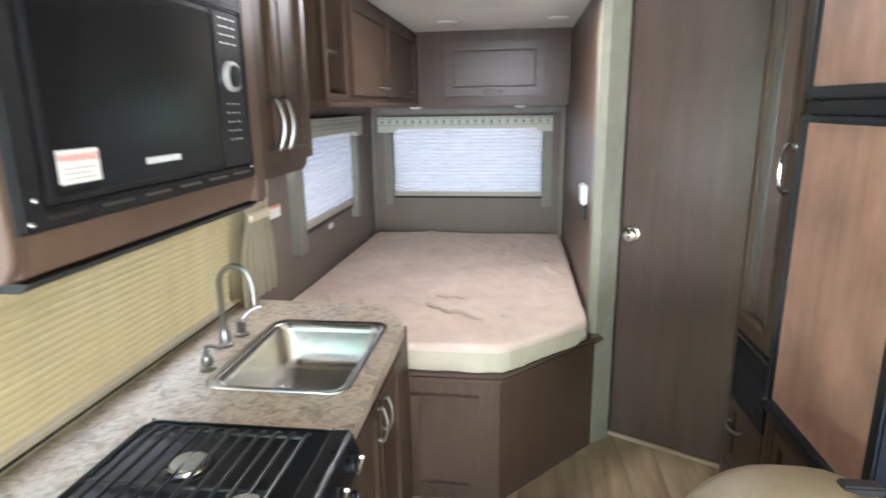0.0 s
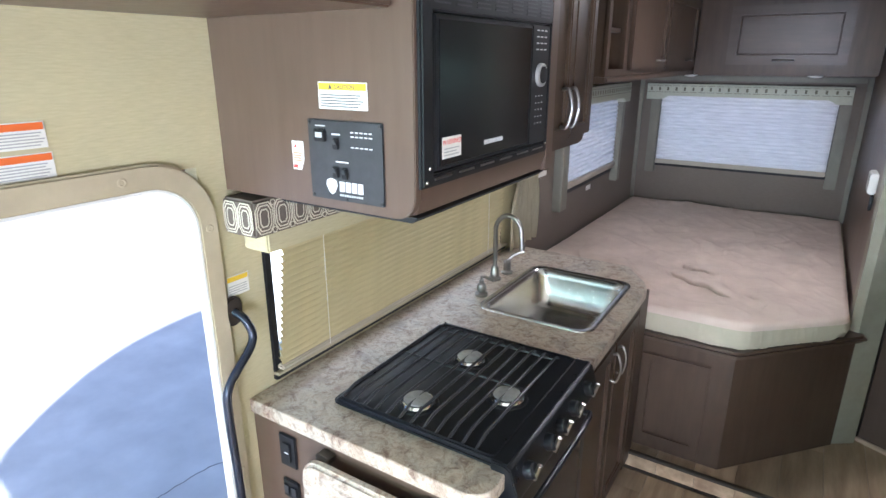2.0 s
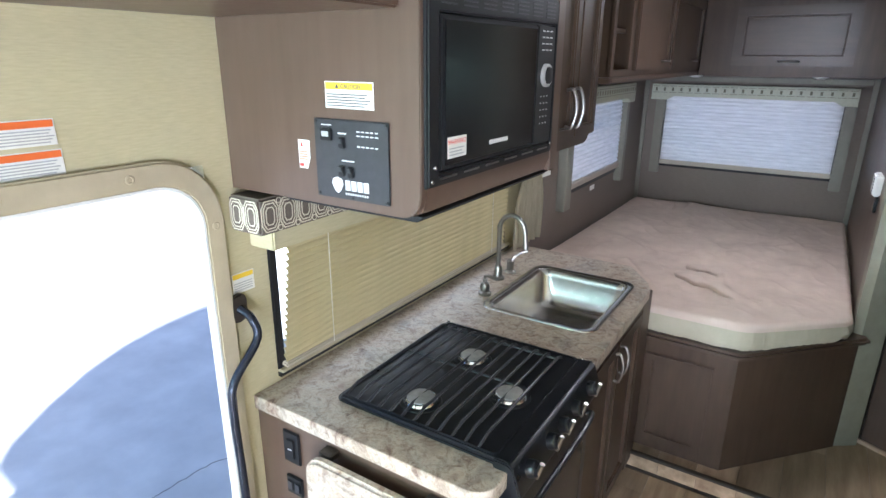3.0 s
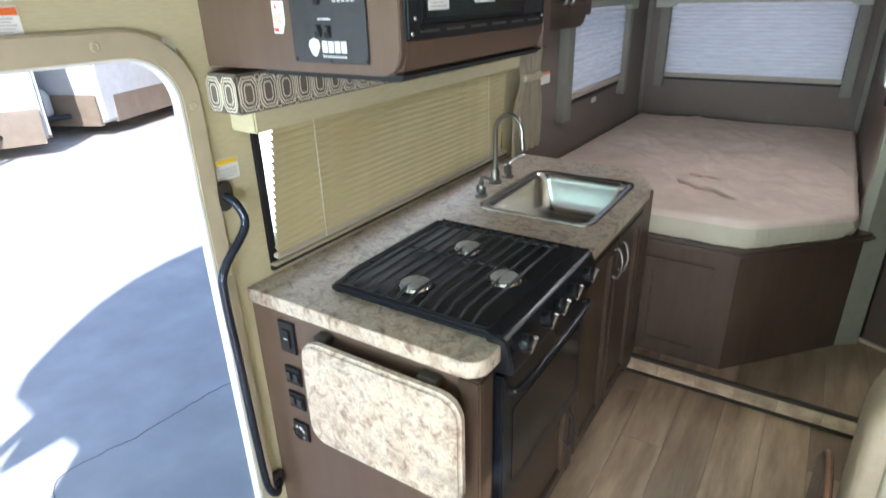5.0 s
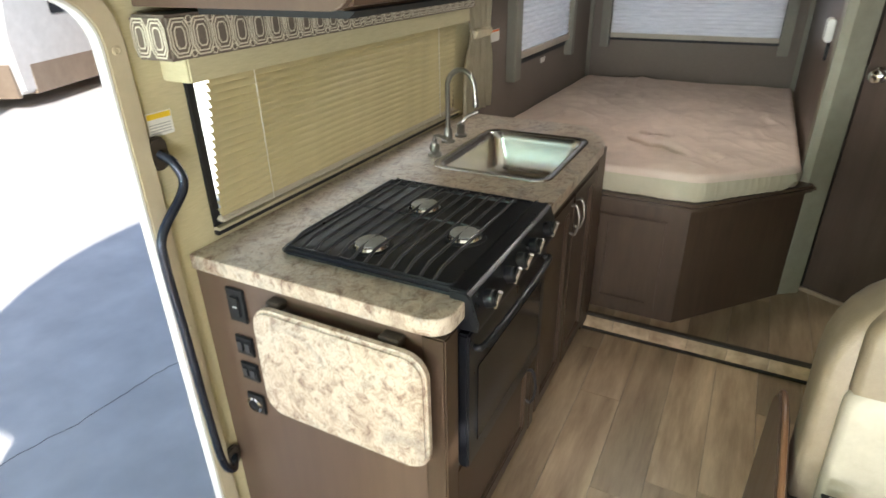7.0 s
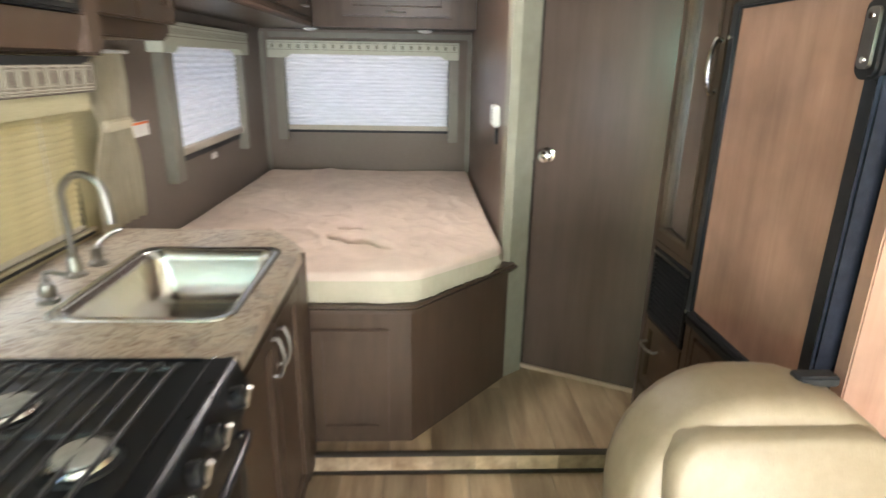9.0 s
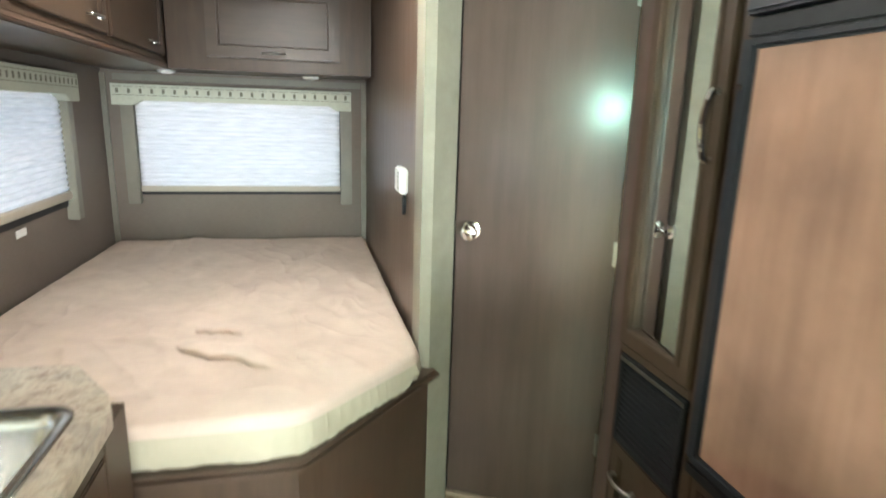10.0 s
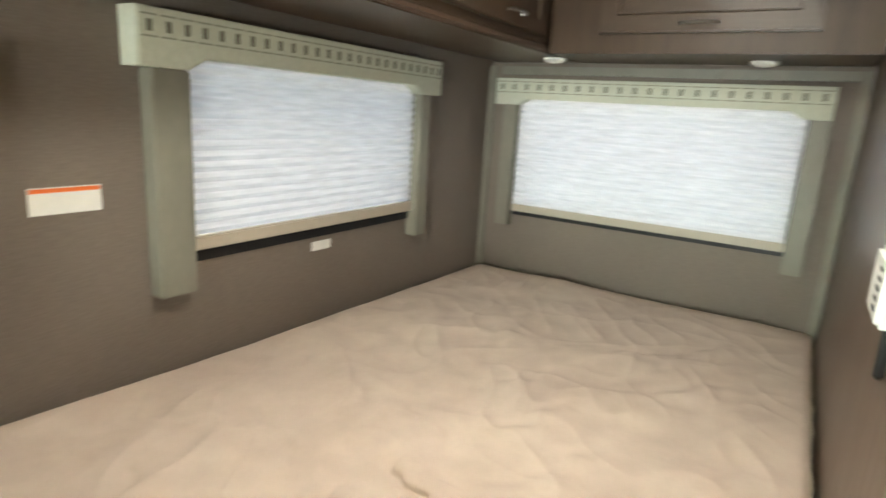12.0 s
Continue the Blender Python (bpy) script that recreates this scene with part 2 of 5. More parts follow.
TRIMWOOD = surface("honey_edge_band", (0.24, 0.12, 0.06), (0.32, 0.165, 0.085), rough=0.3, scale=20, stretch=(1, 1, 1), wear=0.1)
TANVINYL = surface("tan_leatherette", (0.265, 0.205, 0.135), (0.32, 0.250, 0.170), rough=0.48, scale=40, wear=0.06, bump=0.18, fine=240)
CREAMVINYL = surface("cream_leatherette", (0.46, 0.41, 0.315), (0.53, 0.475, 0.37), rough=0.48, scale=40, wear=0.06, bump=0.18, fine=240)
WEBBING = plain("black_matt_cloth", (0.014, 0.014, 0.015), rough=0.8)
CONCRETE = surface("pale_concrete", (0.68, 0.67, 0.65), (0.76, 0.75, 0.73), rough=0.85, scale=3.0, wear=0.12, bump=0.3, fine=60)
CRACK = plain("dark_crack", (0.30, 0.29, 0.28), rough=0.9)
SHELLWHITE = surface("white_fibreglass", (0.52, 0.52, 0.51), (0.60, 0.60, 0.59), rough=0.35, scale=6, wear=0.05, bump=0.03)
SHELLTAN = surface("tan_trailer_skirt", (0.22, 0.17, 0.125), (0.27, 0.215, 0.16), rough=0.5, scale=6, wear=0.08)
SHELLRED = surface("red_trailer_skirt", (0.36, 0.05, 0.045), (0.43, 0.07, 0.06), rough=0.4, scale=6, wear=0.08)
TYRE = plain("black_tyre", (0.02, 0.02, 0.02), rough=0.8)
TINTED = plain("tinted_window", (0.02, 0.023, 0.027), rough=0.08)
HANDLEBLUE = surface("dark_blue_steel", (0.03, 0.035, 0.05), (0.045, 0.052, 0.075), rough=0.22, metal=0.6, scale=30, wear=0.1, bump=0.02)
FRIDGEFRAME = surface("black_lacquered_metal", (0.010, 0.012, 0.016), (0.016, 0.019, 0.024), rough=0.34, scale=30, wear=0.15, bump=0.0, rough_var=0.02)
VENTLIGHT = lamp_surface("lit_vent_diffuser", (1.0, 0.95, 0.88), 24.0)
AMBER = lamp_surface("lit_vent_amber_edge", (1.0, 0.42, 0.16), 2.0)
MIRROR = mirror_glass("mirror")
GLASS = clear_glass("window_glass")


# ---- builders ----
ORIGIN = {}


def thing(name, loc, label="", category="", group="", kind=""):
    ob = new(name)
    ob.location = loc
    ORIGIN[ob.name] = Vector(loc)
    return tagged(ob, label, category, group, kind)


def finish(name, bm, mat, loc, smooth):
    bmesh.ops.translate(bm, verts=bm.verts, vec=-Vector(loc))
    me = bpy.data.meshes.new(name)
    bm.to_mesh(me)
    bm.free()
    me.materials.append(mat)
    if smooth:
        me.shade_smooth()
        me.set_sharp_from_angle(angle=radians(smooth))
    return me


def part(name, bm, mat, parent, label="", smooth=35):
    loc = ORIGIN[parent.name]
    ob = new(name, finish(name, bm, mat, loc, smooth))
    ob.parent = parent
    ORIGIN[ob.name] = loc
    if name in ("print", "legend_print", "small_print", "badge", "button_print", "vent_slot"):
        ob["kind"] = "stuff"
    return tagged(ob, label)


def solo(name, bm, mat, loc, label="", category="", group="", kind="", smooth=35):
    ob = new(name, finish(name, bm, mat, loc, smooth))
    ob.location = loc
    ORIGIN[ob.name] = Vector(loc)
    return tagged(ob, label, category, group, kind)


def add_box(bm, x0, x1, y0, y1, z0, z1, bevel=0.0, seg=2):
    g = bmesh.ops.create_cube(bm, size=1)["verts"]
    bmesh.ops.scale(bm, vec=(x1 - x0, y1 - y0, z1 - z0), verts=g)
    bmesh.ops.translate(bm, vec=((x0 + x1) / 2, (y0 + y1) / 2, (z0 + z1) / 2), verts=g)
    if bevel:
        ed = {e for v in g for e in v.link_edges}
        bmesh.ops.bevel(bm, geom=list(ed), offset=bevel, segments=seg, affect="EDGES", clamp_overlap=True)
    return bm


def box(x0, x1, y0, y1, z0, z1, bevel=0.0, seg=2):
    return add_box(bmesh.new(), x0, x1, y0, y1, z0, z1, bevel, seg)


def boxes(rows, bevel=0.0):
    bm = bmesh.new()
    for r in rows:
        add_box(bm, *r, bevel)
    return bm


def rounded(w, h, r, n=6, corners=(1, 1, 1, 1)):
    """Outline of a rectangle centred on 0, counter-clockwise from the lower right; corners says which are rounded."""
    pts = []
    for k, (sx, sy) in enumerate(((1, -1), (1, 1), (-1, 1), (-1, -1))):
        if not corners[k]:
            pts.append((sx * w / 2, sy * h / 2))
            continue
        for i in range(n + 1):
            a = radians(-90 + 90 * k + 90 * i / n)
            pts.append((sx * (w / 2 - r) + r * math.cos(a), sy * (h / 2 - r) + r * math.sin(a)))
    return pts


def prism(outline, place, depth, holes=(), bevel=0.0, seg=2):
    """A plate: a 2D outline (and holes) put into space by place(u, v), pushed along depth."""
    bm = bmesh.new()
    edges = []
    for loop in (outline, *holes):
        vs = [bm.verts.new(place(u, v)) for u, v in loop]
        edges += [bm.edges.new((vs[i], vs[(i + 1) % len(vs)])) for i in range(len(vs))]
    if holes:
        bmesh.ops.triangle_fill(bm, edges=edges, use_beauty=True, use_dissolve=False)
    else:
        bm.faces.new(vs)
    rim = list(bm.edges) if bevel else []
    ex = bmesh.ops.extrude_face_region(bm, geom=list(bm.faces))
    top = [v for v in ex["geom"] if isinstance(v, bmesh.types.BMVert)]
    bmesh.ops.translate(bm, verts=top, vec=depth)
    bmesh.ops.recalc_face_normals(bm, faces=bm.faces)
    if bevel:
        d = Vector(depth).normalized()
        ed = [e for e in bm.edges if len(e.link_faces) == 2 and abs(e.link_faces[0].normal.dot(e.link_faces[1].normal)) < 0.3
              and abs((e.verts[0].co - e.verts[1].co).normalized().dot(d)) < 0.5]
        bmesh.ops.bevel(bm, geom=ed, offset=bevel, segments=seg, affect="EDGES", clamp_overlap=True)
    return bm


def add_tube(bm, pts, r, n=10, closed=False, flat=1.0):
    """A tube of radius r along a line of points."""
    pts = [Vector(p) for p in pts]
    rings, up = [], None
    for i, p in enumerate(pts):
        a, b = pts[i - 1] if (i or closed) else p, pts[(i + 1) % len(pts)] if (i < len(pts) - 1 or closed) else p
        d = (b - a).normalized()
        if up is None:
            up = d.orthogonal().normalized()
        up = (up - d * up.dot(d)).normalized()
        side = d.cross(up)
        rings.append([bm.verts.new(p + r * (math.cos(2 * math.pi * k / n) * up + flat * math.sin(2 * math.pi * k / n) * side)) for k in range(n)])
    for i in range(len(rings) - (0 if closed else 1)):
        a, b = rings[i], rings[(i + 1) % len(rings)]
        for k in range(n):
            bm.faces.new((a[k], a[(k + 1) % n], b[(k + 1) % n], b[k]))
    if not closed:
        bm.faces.new(rings[0][::-1])
        bm.faces.new(rings[-1])
    return bm


def tube(pts, r, n=10, closed=False):
    return add_tube(bmesh.new(), pts, r, n, closed)


def curve_points(pts, n=8):
    """A smooth line through the points."""
    p = [Vector(q) for q in pts]
    p = [2 * p[0] - p[1], *p, 2 * p[-1] - p[-2]]
    out = []
    for i in range(1, len(p) - 2):
        for k in range(n):
            t = k / n
            out.append(0.5 * (2 * p[i] + (p[i + 1] - p[i - 1]) * t + (2 * p[i - 1] - 5 * p[i] + 4 * p[i + 1] - p[i + 2]) * t * t
                              + (3 * p[i] - p[i - 1] - 3 * p[i + 1] + p[i + 2]) * t ** 3))
    return [*out, p[-2]]


def lathe(profile, centre, axis="z", n=24):
    """A turned body: (radius, height) pairs about an axis through the centre."""
    bm = bmesh.new()
    turn = {"z": Matrix.Identity(3), "x": Matrix(((0, 0, 1), (0, 1, 0), (-1, 0, 0))), "-y": Matrix(((1, 0, 0), (0, 0, -1), (0, 1, 0)))}
    m = turn[axis] if isinstance(axis, str) else Vector((0, 0, 1)).rotation_difference(Vector(axis)).to_matrix()
    rings = []
    for r, h in profile:
        rings.append([bm.verts.new(Vector(centre) + m @ Vector((max(r, 1e-4) * math.cos(2 * math.pi * k / n), max(r, 1e-4) * math.sin(2 * math.pi * k / n), h))) for k in range(n)])
    for a, b in zip(rings, rings[1:]):
        for k in range(n):
            bm.faces.new((a[k], a[(k + 1) % n], b[(k + 1) % n], b[k]))
    bm.faces.new(rings[0][::-1])
    bm.faces.new(rings[-1])
    bmesh.ops.recalc_face_normals(bm, faces=bm.faces)
    return bm


def on_x(x):
    return lambda u, v: (x, u, v)


def on_y(y):
    return lambda u, v: (u, y, v)


def on_z(z):
    return lambda u, v: (u, v, z)


def shift(outline, a, b):
    return [(u + a, v + b) for u, v in outline]


def rect(a0, a1, b0, b1):
    return [(a0, b0), (a1, b0), (a1, b1), (a0, b1)]


def lettering(name, text, size, m, mat, parent, squeeze=1.0):
    """Raised print made with the built-in font, as a mesh."""
    c = bpy.data.curves.new(name, "FONT")
    c.body, c.size, c.align_x, c.extrude = text, size, "CENTER", 0.0002
    tmp = bpy.data.objects.new(name, c)
    scene.collection.objects.link(tmp)
    bpy.context.view_layer.update()
    me = bpy.data.meshes.new_from_object(tmp.evaluated_get(bpy.context.evaluated_depsgraph_get()))
    bpy.data.objects.remove(tmp)
    me.transform(m @ Matrix.Diagonal((squeeze, 1, 1, 1)))
    me.transform(Matrix.Translation(-ORIGIN[parent.name]))
    me.materials.clear()
    me.materials.append(mat)
    ob = new(name, me)
    ob.parent = parent
    ORIGIN[ob.name] = ORIGIN[parent.name]
    return ob


FACE_X = Matrix(((0, 0, 1, 0), (1, 0, 0, 0), (0, 1, 0, 0), (0, 0, 0, 1)))
FACE_Y = Matrix(((1, 0, 0, 0), (0, 0, -1, 0), (0, 1, 0, 0), (0, 0, 0, 1)))


def bow_handle(parent, a, b, out, mat=None, r=0.005):
    """A bowed pull between two points, standing out from its door."""
    a, b, o = Vector(a), Vector(b), Vector(out)
    pts = curve_points([a - 0.002 * o, a + 0.018 * o, (a + b) / 2 + 0.03 * o, b + 0.018 * o, b - 0.002 * o], 6)
    return part("handle", tube(pts, r, 8), mat or NICKEL, parent, "bowed satin nickel handle")


def shaker_x(parent, x, y0, y1, z0, z1, t=0.02, side=1, mat=None, rail=0.05):
    """A framed panel door on a plane of fixed x that faces side * x."""
    mat = mat or WOOD
    o = rect(y0, y1, z0, z1)
    h = rect(y0 + rail, y1 - rail, z0 + rail, z1 - rail)
    d = part("door", prism(o, on_x(x), (side * t, 0, 0), [h], bevel=0.004), mat, parent)
    a, b = sorted((x + side * 0.002, x + side * (t - 0.013)))
    part("panel", box(a, b, y0 + rail - 0.006, y1 - rail + 0.006, z0 + rail - 0.006, z1 - rail + 0.006, 0.003), mat, d)
    return d


def shaker_y(parent, y, x0, x1, z0, z1, t=0.022, mat=None, rail=0.05):
    """A framed panel door that faces -y."""
    mat = mat or WOOD
    d = part("door", prism(rect(x0, x1, z0, z1), on_y(y), (0, -t, 0), [rect(x0 + rail, x1 - rail, z0 + rail, z1 - rail)], bevel=0.005), mat, parent)
    part("panel", box(x0 + rail - 0.006, x1 - rail + 0.006, y - t + 0.014, y - 0.002, z0 + rail - 0.006, z1 - rail + 0.006, 0.003), mat, d)
    return d


# ---- structure ----
FLOOR, UPPER, CEIL = 0.04, 0.125, 2.13
XL, XR, YR, YF = -0.05, 2.35, 3.79, -2.35
STEP = 1.415
ENTRY = (-0.62, -0.073, -0.30, 1.497)
KWIN = (0.115, 1.40, 0.965, 1.42)
BWIN = (2.215, 3.165, 1.015, 1.53)
RWIN = (0.075, 1.185, 0.99, 1.54)

floor = solo("floor", boxes([(XL, XR, ENTRY[1], STEP, FLOOR - 0.10, FLOOR - 0.006), (0.16, XR, YF, ENTRY[1] - 0.0001, FLOOR - 0.10, FLOOR - 0.006)]), SUBFLOOR, (0.9, 0.5, FLOOR - 0.1), "dark joints of the plank-look vinyl floor", "floor", kind="structure")
entry_well = solo("entry_step", boxes([(XL - 0.06, 0.16, YF, ENTRY[1] - 0.001, -0.36, -0.30), (0.162, 0.18, YF, ENTRY[1] - 0.001, -0.30, FLOOR - 0.101)]), NOSING, (0.05, -0.4, -0.36), "dark entry step well inside the door", "step", kind="structure")
upper_floor = solo("upper_floor", box(XL, XR, STEP, YR, UPPER - 0.12, UPPER - 0.006), SUBFLOOR, (1.2, 1.8, UPPER - 0.12), "raised plank-look vinyl floor by the bed", "floor", kind="structure")

wall_left = solo("wall_left", boxes([
    (XL - 0.04, XL, -1.5, ENTRY[0] - 0.03, 1.16, 2.2), (XL - 0.04, XL, YF + 0.3, -1.5, 1.16, 2.0), (XL - 0.04, XL, YF - 0.2, YF + 0.3, 1.16, 1.40), (XL - 0.04, XL, YF - 0.2, YF + 0.3, 1.70, 1.95), (XL - 0.04, XL, YF + 0.35, ENTRY[0] - 0.03, -0.36, 1.16),
    (XL - 0.04, XL, ENTRY[0] - 0.03, ENTRY[1] + 0.02, ENTRY[3] + 0.03, 2.2),
    (XL - 0.04, XL, ENTRY[1] + 0.02, KWIN[0], -0.36, 2.2), (XL - 0.04, XL, KWIN[0], KWIN[1], -0.36, KWIN[2]),
    (XL - 0.04, XL, KWIN[0], KWIN[1], KWIN[3], 2.2), (XL - 0.04, XL, KWIN[1], 1.60, -0.36, 2.2)]), BEIGE, (XL, 0, 0), "beige woven vinyl wall beside the entry door", "wall", kind="structure")
wall_bed = solo("wall_bedroom_left", boxes([
    (XL - 0.08, XL - 0.035, 1.60, BWIN[0], -0.36, 2.2), (XL - 0.08, XL - 0.035, BWIN[0], BWIN[1], -0.36, BWIN[2]),
    (XL - 0.08, XL - 0.035, BWIN[0], BWIN[1], BWIN[3], 2.2), (XL - 0.08, XL - 0.035, BWIN[1], YR + 0.08, -0.36, 2.2)]), TAUPE, (XL, 2.5, 0), "taupe vinyl wall along the bed", "wall", kind="structure")
wall_rear = solo("wall_rear", boxes([
    (XL - 0.03, RWIN[0], YR, YR + 0.08, -0.36, 2.2), (RWIN[1], XR, YR, YR + 0.08, -0.36, 2.2),
    (RWIN[0], RWIN[1], YR, YR + 0.08, -0.36, RWIN[2]), (RWIN[0], RWIN[1], YR, YR + 0.08, RWIN[3], 2.2)]), TAUPE, (0.6, YR, 0), "taupe vinyl rear wall behind the bed", "wall", kind="structure")
wall_bath = solo("wall_bath", box(1.339, 1.369, 1.985, YR, UPPER, CEIL), ENDWOOD, (1.35, 2.8, UPPER), "brown wood-look partition beside the bed", "wall", kind="structure")
wall_right = solo("wall_right", boxes([(XR, XR + 0.08, -1.5, YR + 0.08, -0.36, 2.2), (XR, XR + 0.08, YF + 0.2, -1.5, -0.36, 2.0), (XR, XR + 0.08, -2.60, YF + 0.2, 1.16, 2.0), (XR, XR + 0.08, YF - 0.95, YF + 0.2, -0.36, 0.55)]), BEIGE, (XR, 0.5, 0), "beige vinyl outer wall", "wall", kind="structure")
ceiling = solo("ceiling", boxes([(XL - 0.08, XR + 0.08, -1.5, YR + 0.08, CEIL, 2.60)]), CEILING, (1.1, 1, CEIL), "white textured vinyl ceiling", "ceiling", kind="structure")
cab_front = solo("wall_cab", boxes([(XL - 0.08, XR + 0.08, YF - 1.0, YF - 0.94, -0.36, 0.62), (XL - 0.08, XL, YF - 0.95, YF + 0.35, -0.36, 0.55), (0.18, XR, YF - 0.94, YF, -0.06, FLOOR - 0.006)]), BEIGE, (1.1, YF - 0.9, 0), "plain front end of the cab", "wall", kind="structure")

overcab = solo("overcab_roof", prism([(-1.5, CEIL), (-1.5, 2.60), (-1.95, 2.61), (-2.30, 2.57), (-2.55, 2.49), (-2.76, 2.33), (-2.88, 2.10), (-2.93, 1.86), (-2.86, 1.68), (-2.56, 1.42), (-2.50, 1.46), (-2.79, 1.72), (-2.85, 1.88), (-2.78, 2.10), (-2.65, 2.24), (-2.40, 2.32), (-2.05, 2.33), (-1.95, CEIL)], lambda u, v: (XL - 0.08, u, v), (XR - XL + 0.16, 0, 0)), CEILING, (1.1, -2.2, 1.6), "white rounded roof over the cab", "ceiling", kind="structure")

for side, name in ((XL - 0.08, "wall_bunk_left"), (XR, "wall_bunk_right")):
    y_in = -2.05 if side < 0 else -2.15
    solo(name, prism([(y_in, 2.005), (-1.95, 2.005), (-1.95, 2.59), (-2.30, 2.56), (-2.55, 2.48), (-2.75, 2.32), (-2.87, 2.10), (-2.91, 1.86), (-2.85, 1.69), (-2.61, 1.48), (-2.61, 2.005)], lambda u, v, side=side: (side, u, v), (0.08, 0, 0)), BEIGE, (side, -2.4, 2.0), "plain side of the bunk over the cab", "wall", kind="structure")
screen = thing("window_windshield", (1.1, -2.95, 0.62), "sloping windshield of the cab", "window", kind="structure")
for px in (XL - 0.03, XR + 0.03):
    part("pillar", tube([(px, -2.54, 1.43), (px, -3.30, 0.60)], 0.035, 10), BEIGE, screen)
glass_pane = part("pane", prism([(-2.545, 1.425), (-3.30, 0.605), (-3.296, 0.605), (-2.541, 1.425)], lambda u, v: (XL, u, v), (XR - XL, 0, 0)), GLASS, screen)
glass_pane.visible_shadow = False

# post and angled bathroom door
DA, DB = Vector((1.452, 2.030, 0)), Vector((1.924, 1.785, 0))
DU = (DB - DA).normalized()
DN = Vector((DU.y, -DU.x, 0))


def on_door(off):
    return lambda u, v: tuple(DA + DU * u + DN * off + Vector((0, 0, v)))


post = solo("post", prism([(1.333, 1.944), (1.366, 1.932), (1.450, 1.992), (1.449, 2.07), (1.333, 2.07)], on_z(UPPER), (0, 0, CEIL - UPPER), bevel=0.004), LITPOST, (1.39, 1.95, UPPER), "grey-green post between bed and bathroom door, coloured lighter as lit", "post", kind="structure")
W = (DB - DA).length
bath_door = thing("door_bath", (1.67, 1.87, UPPER), "closed dark wood-look bathroom door with chrome knob", "door", kind="structure")
leaf = part("leaf", prism(rect(0.012, W - 0.012, UPPER + 0.02, 2.05), on_door(0.0), tuple(-DN * 0.035), bevel=0.003), DOORWOOD, bath_door)
part("jamb", prism(rect(W - 0.008, W + 0.05, UPPER, CEIL), on_door(-0.004), tuple(-DN * 0.04)), WOOD, bath_door)
part("header", prism(rect(-0.01, W, 2.056, CEIL), on_door(-0.002), tuple(-DN * 0.04)), WOOD, bath_door)
# Dark bronze here stands in for the shade in the gap beside the leaf.
part("jamb", prism(rect(-0.012, 0.008, UPPER, 2.056), on_door(-0.004), tuple(-DN * 0.04)), NOSING, bath_door, "frame side coloured dark for the shaded door gap")
part("threshold", prism(rect(-0.01, W, UPPER, UPPER + 0.018), on_door(0.006), tuple(-DN * 0.045), bevel=0.003), PALEEDGE, bath_door, "pale wooden threshold strip")
kc = DA + DU * 0.065 + Vector((0, 0, 1.112))
part("knob", lathe([(0.03, 0), (0.03, 0.006), (0.012, 0.010), (0.011, 0.028), (0.022, 0.034), (0.027, 0.046), (0.024, 0.058), (0.010, 0.064)], kc, DN, 28), CHROME, bath_door, "polished chrome door knob")
part("latch", prism(rect(0.002, 0.012, 1.085, 1.14), on_door(0.004), tuple(-DN * 0.008)), CHROME, bath_door, "chrome latch plate")
for hz in (0.42, 1.07, 1.82):
    part("hinge", prism(rect(W - 0.022, W - 0.010, hz - 0.038, hz + 0.038), on_door(0.007), tuple(-DN * 0.008), bevel=0.002), NICKEL, bath_door, "small nickel hinge")

# step edge: nosing strips with plank-look riser
step_edge = thing("step_riser", (1.1, STEP, FLOOR), "plank-look step riser with dark bronze nosing strips", "step", kind="structure")
part("nosing", box(0.585, 1.799, STEP - 0.014, STEP + 0.010, UPPER - 0.012, UPPER + 0.003, 0.004), NOSING, step_edge, "dark bronze nosing")
part("nosing", box(0.585, 1.799, STEP - 0.013, STEP, FLOOR, FLOOR + 0.009, 0.003), NOSING, step_edge, "dark bronze foot strip")

# entry door frame
ey, ez = (ENTRY[0] + ENTRY[1]) / 2, (ENTRY[2] + ENTRY[3]) / 2
ew, eh = ENTRY[1] - ENTRY[0], ENTRY[3] - ENTRY[2]
frame_out = shift(rounded(ew + 0.10, eh + 0.11, 0.15, 8), ey, ez)
frame_in = shift(rounded(ew, eh, 0.10, 8), ey, ez)
door_frame = thing("entry_door_frame", (XL, ey, ENTRY[2]), "tan moulded entry door frame with screw caps", "door frame", kind="structure")
ring = part("frame", prism(frame_out, on_x(XL + 0.001), (0.014, 0, 0), [frame_in], bevel=0.005), FRAMEPLASTIC, door_frame)
part("reveal", prism(shift(rounded(ew + 0.004, eh + 0.004, 0.102, 8), ey, ez), on_x(XL + 0.012), (-0.028, 0, 0), [shift(rounded(ew - 0.008, eh - 0.008, 0.096, 8), ey, ez)]), WHITEPLASTIC, door_frame, "white aluminium reveal")
for cy, cz in ((-0.225, ENTRY[3] + 0.027), (-0.048, 1.39), (-0.45, ENTRY[3] + 0.027), (-0.048, 0.74)):
    part("screw_cap", lathe([(0.010, 0), (0.010, 0.002), (0.006, 0.003), (0.005, 0.0015)], (XL + 0.014, cy, cz), "x", 14), FRAMEPLASTIC, door_frame)

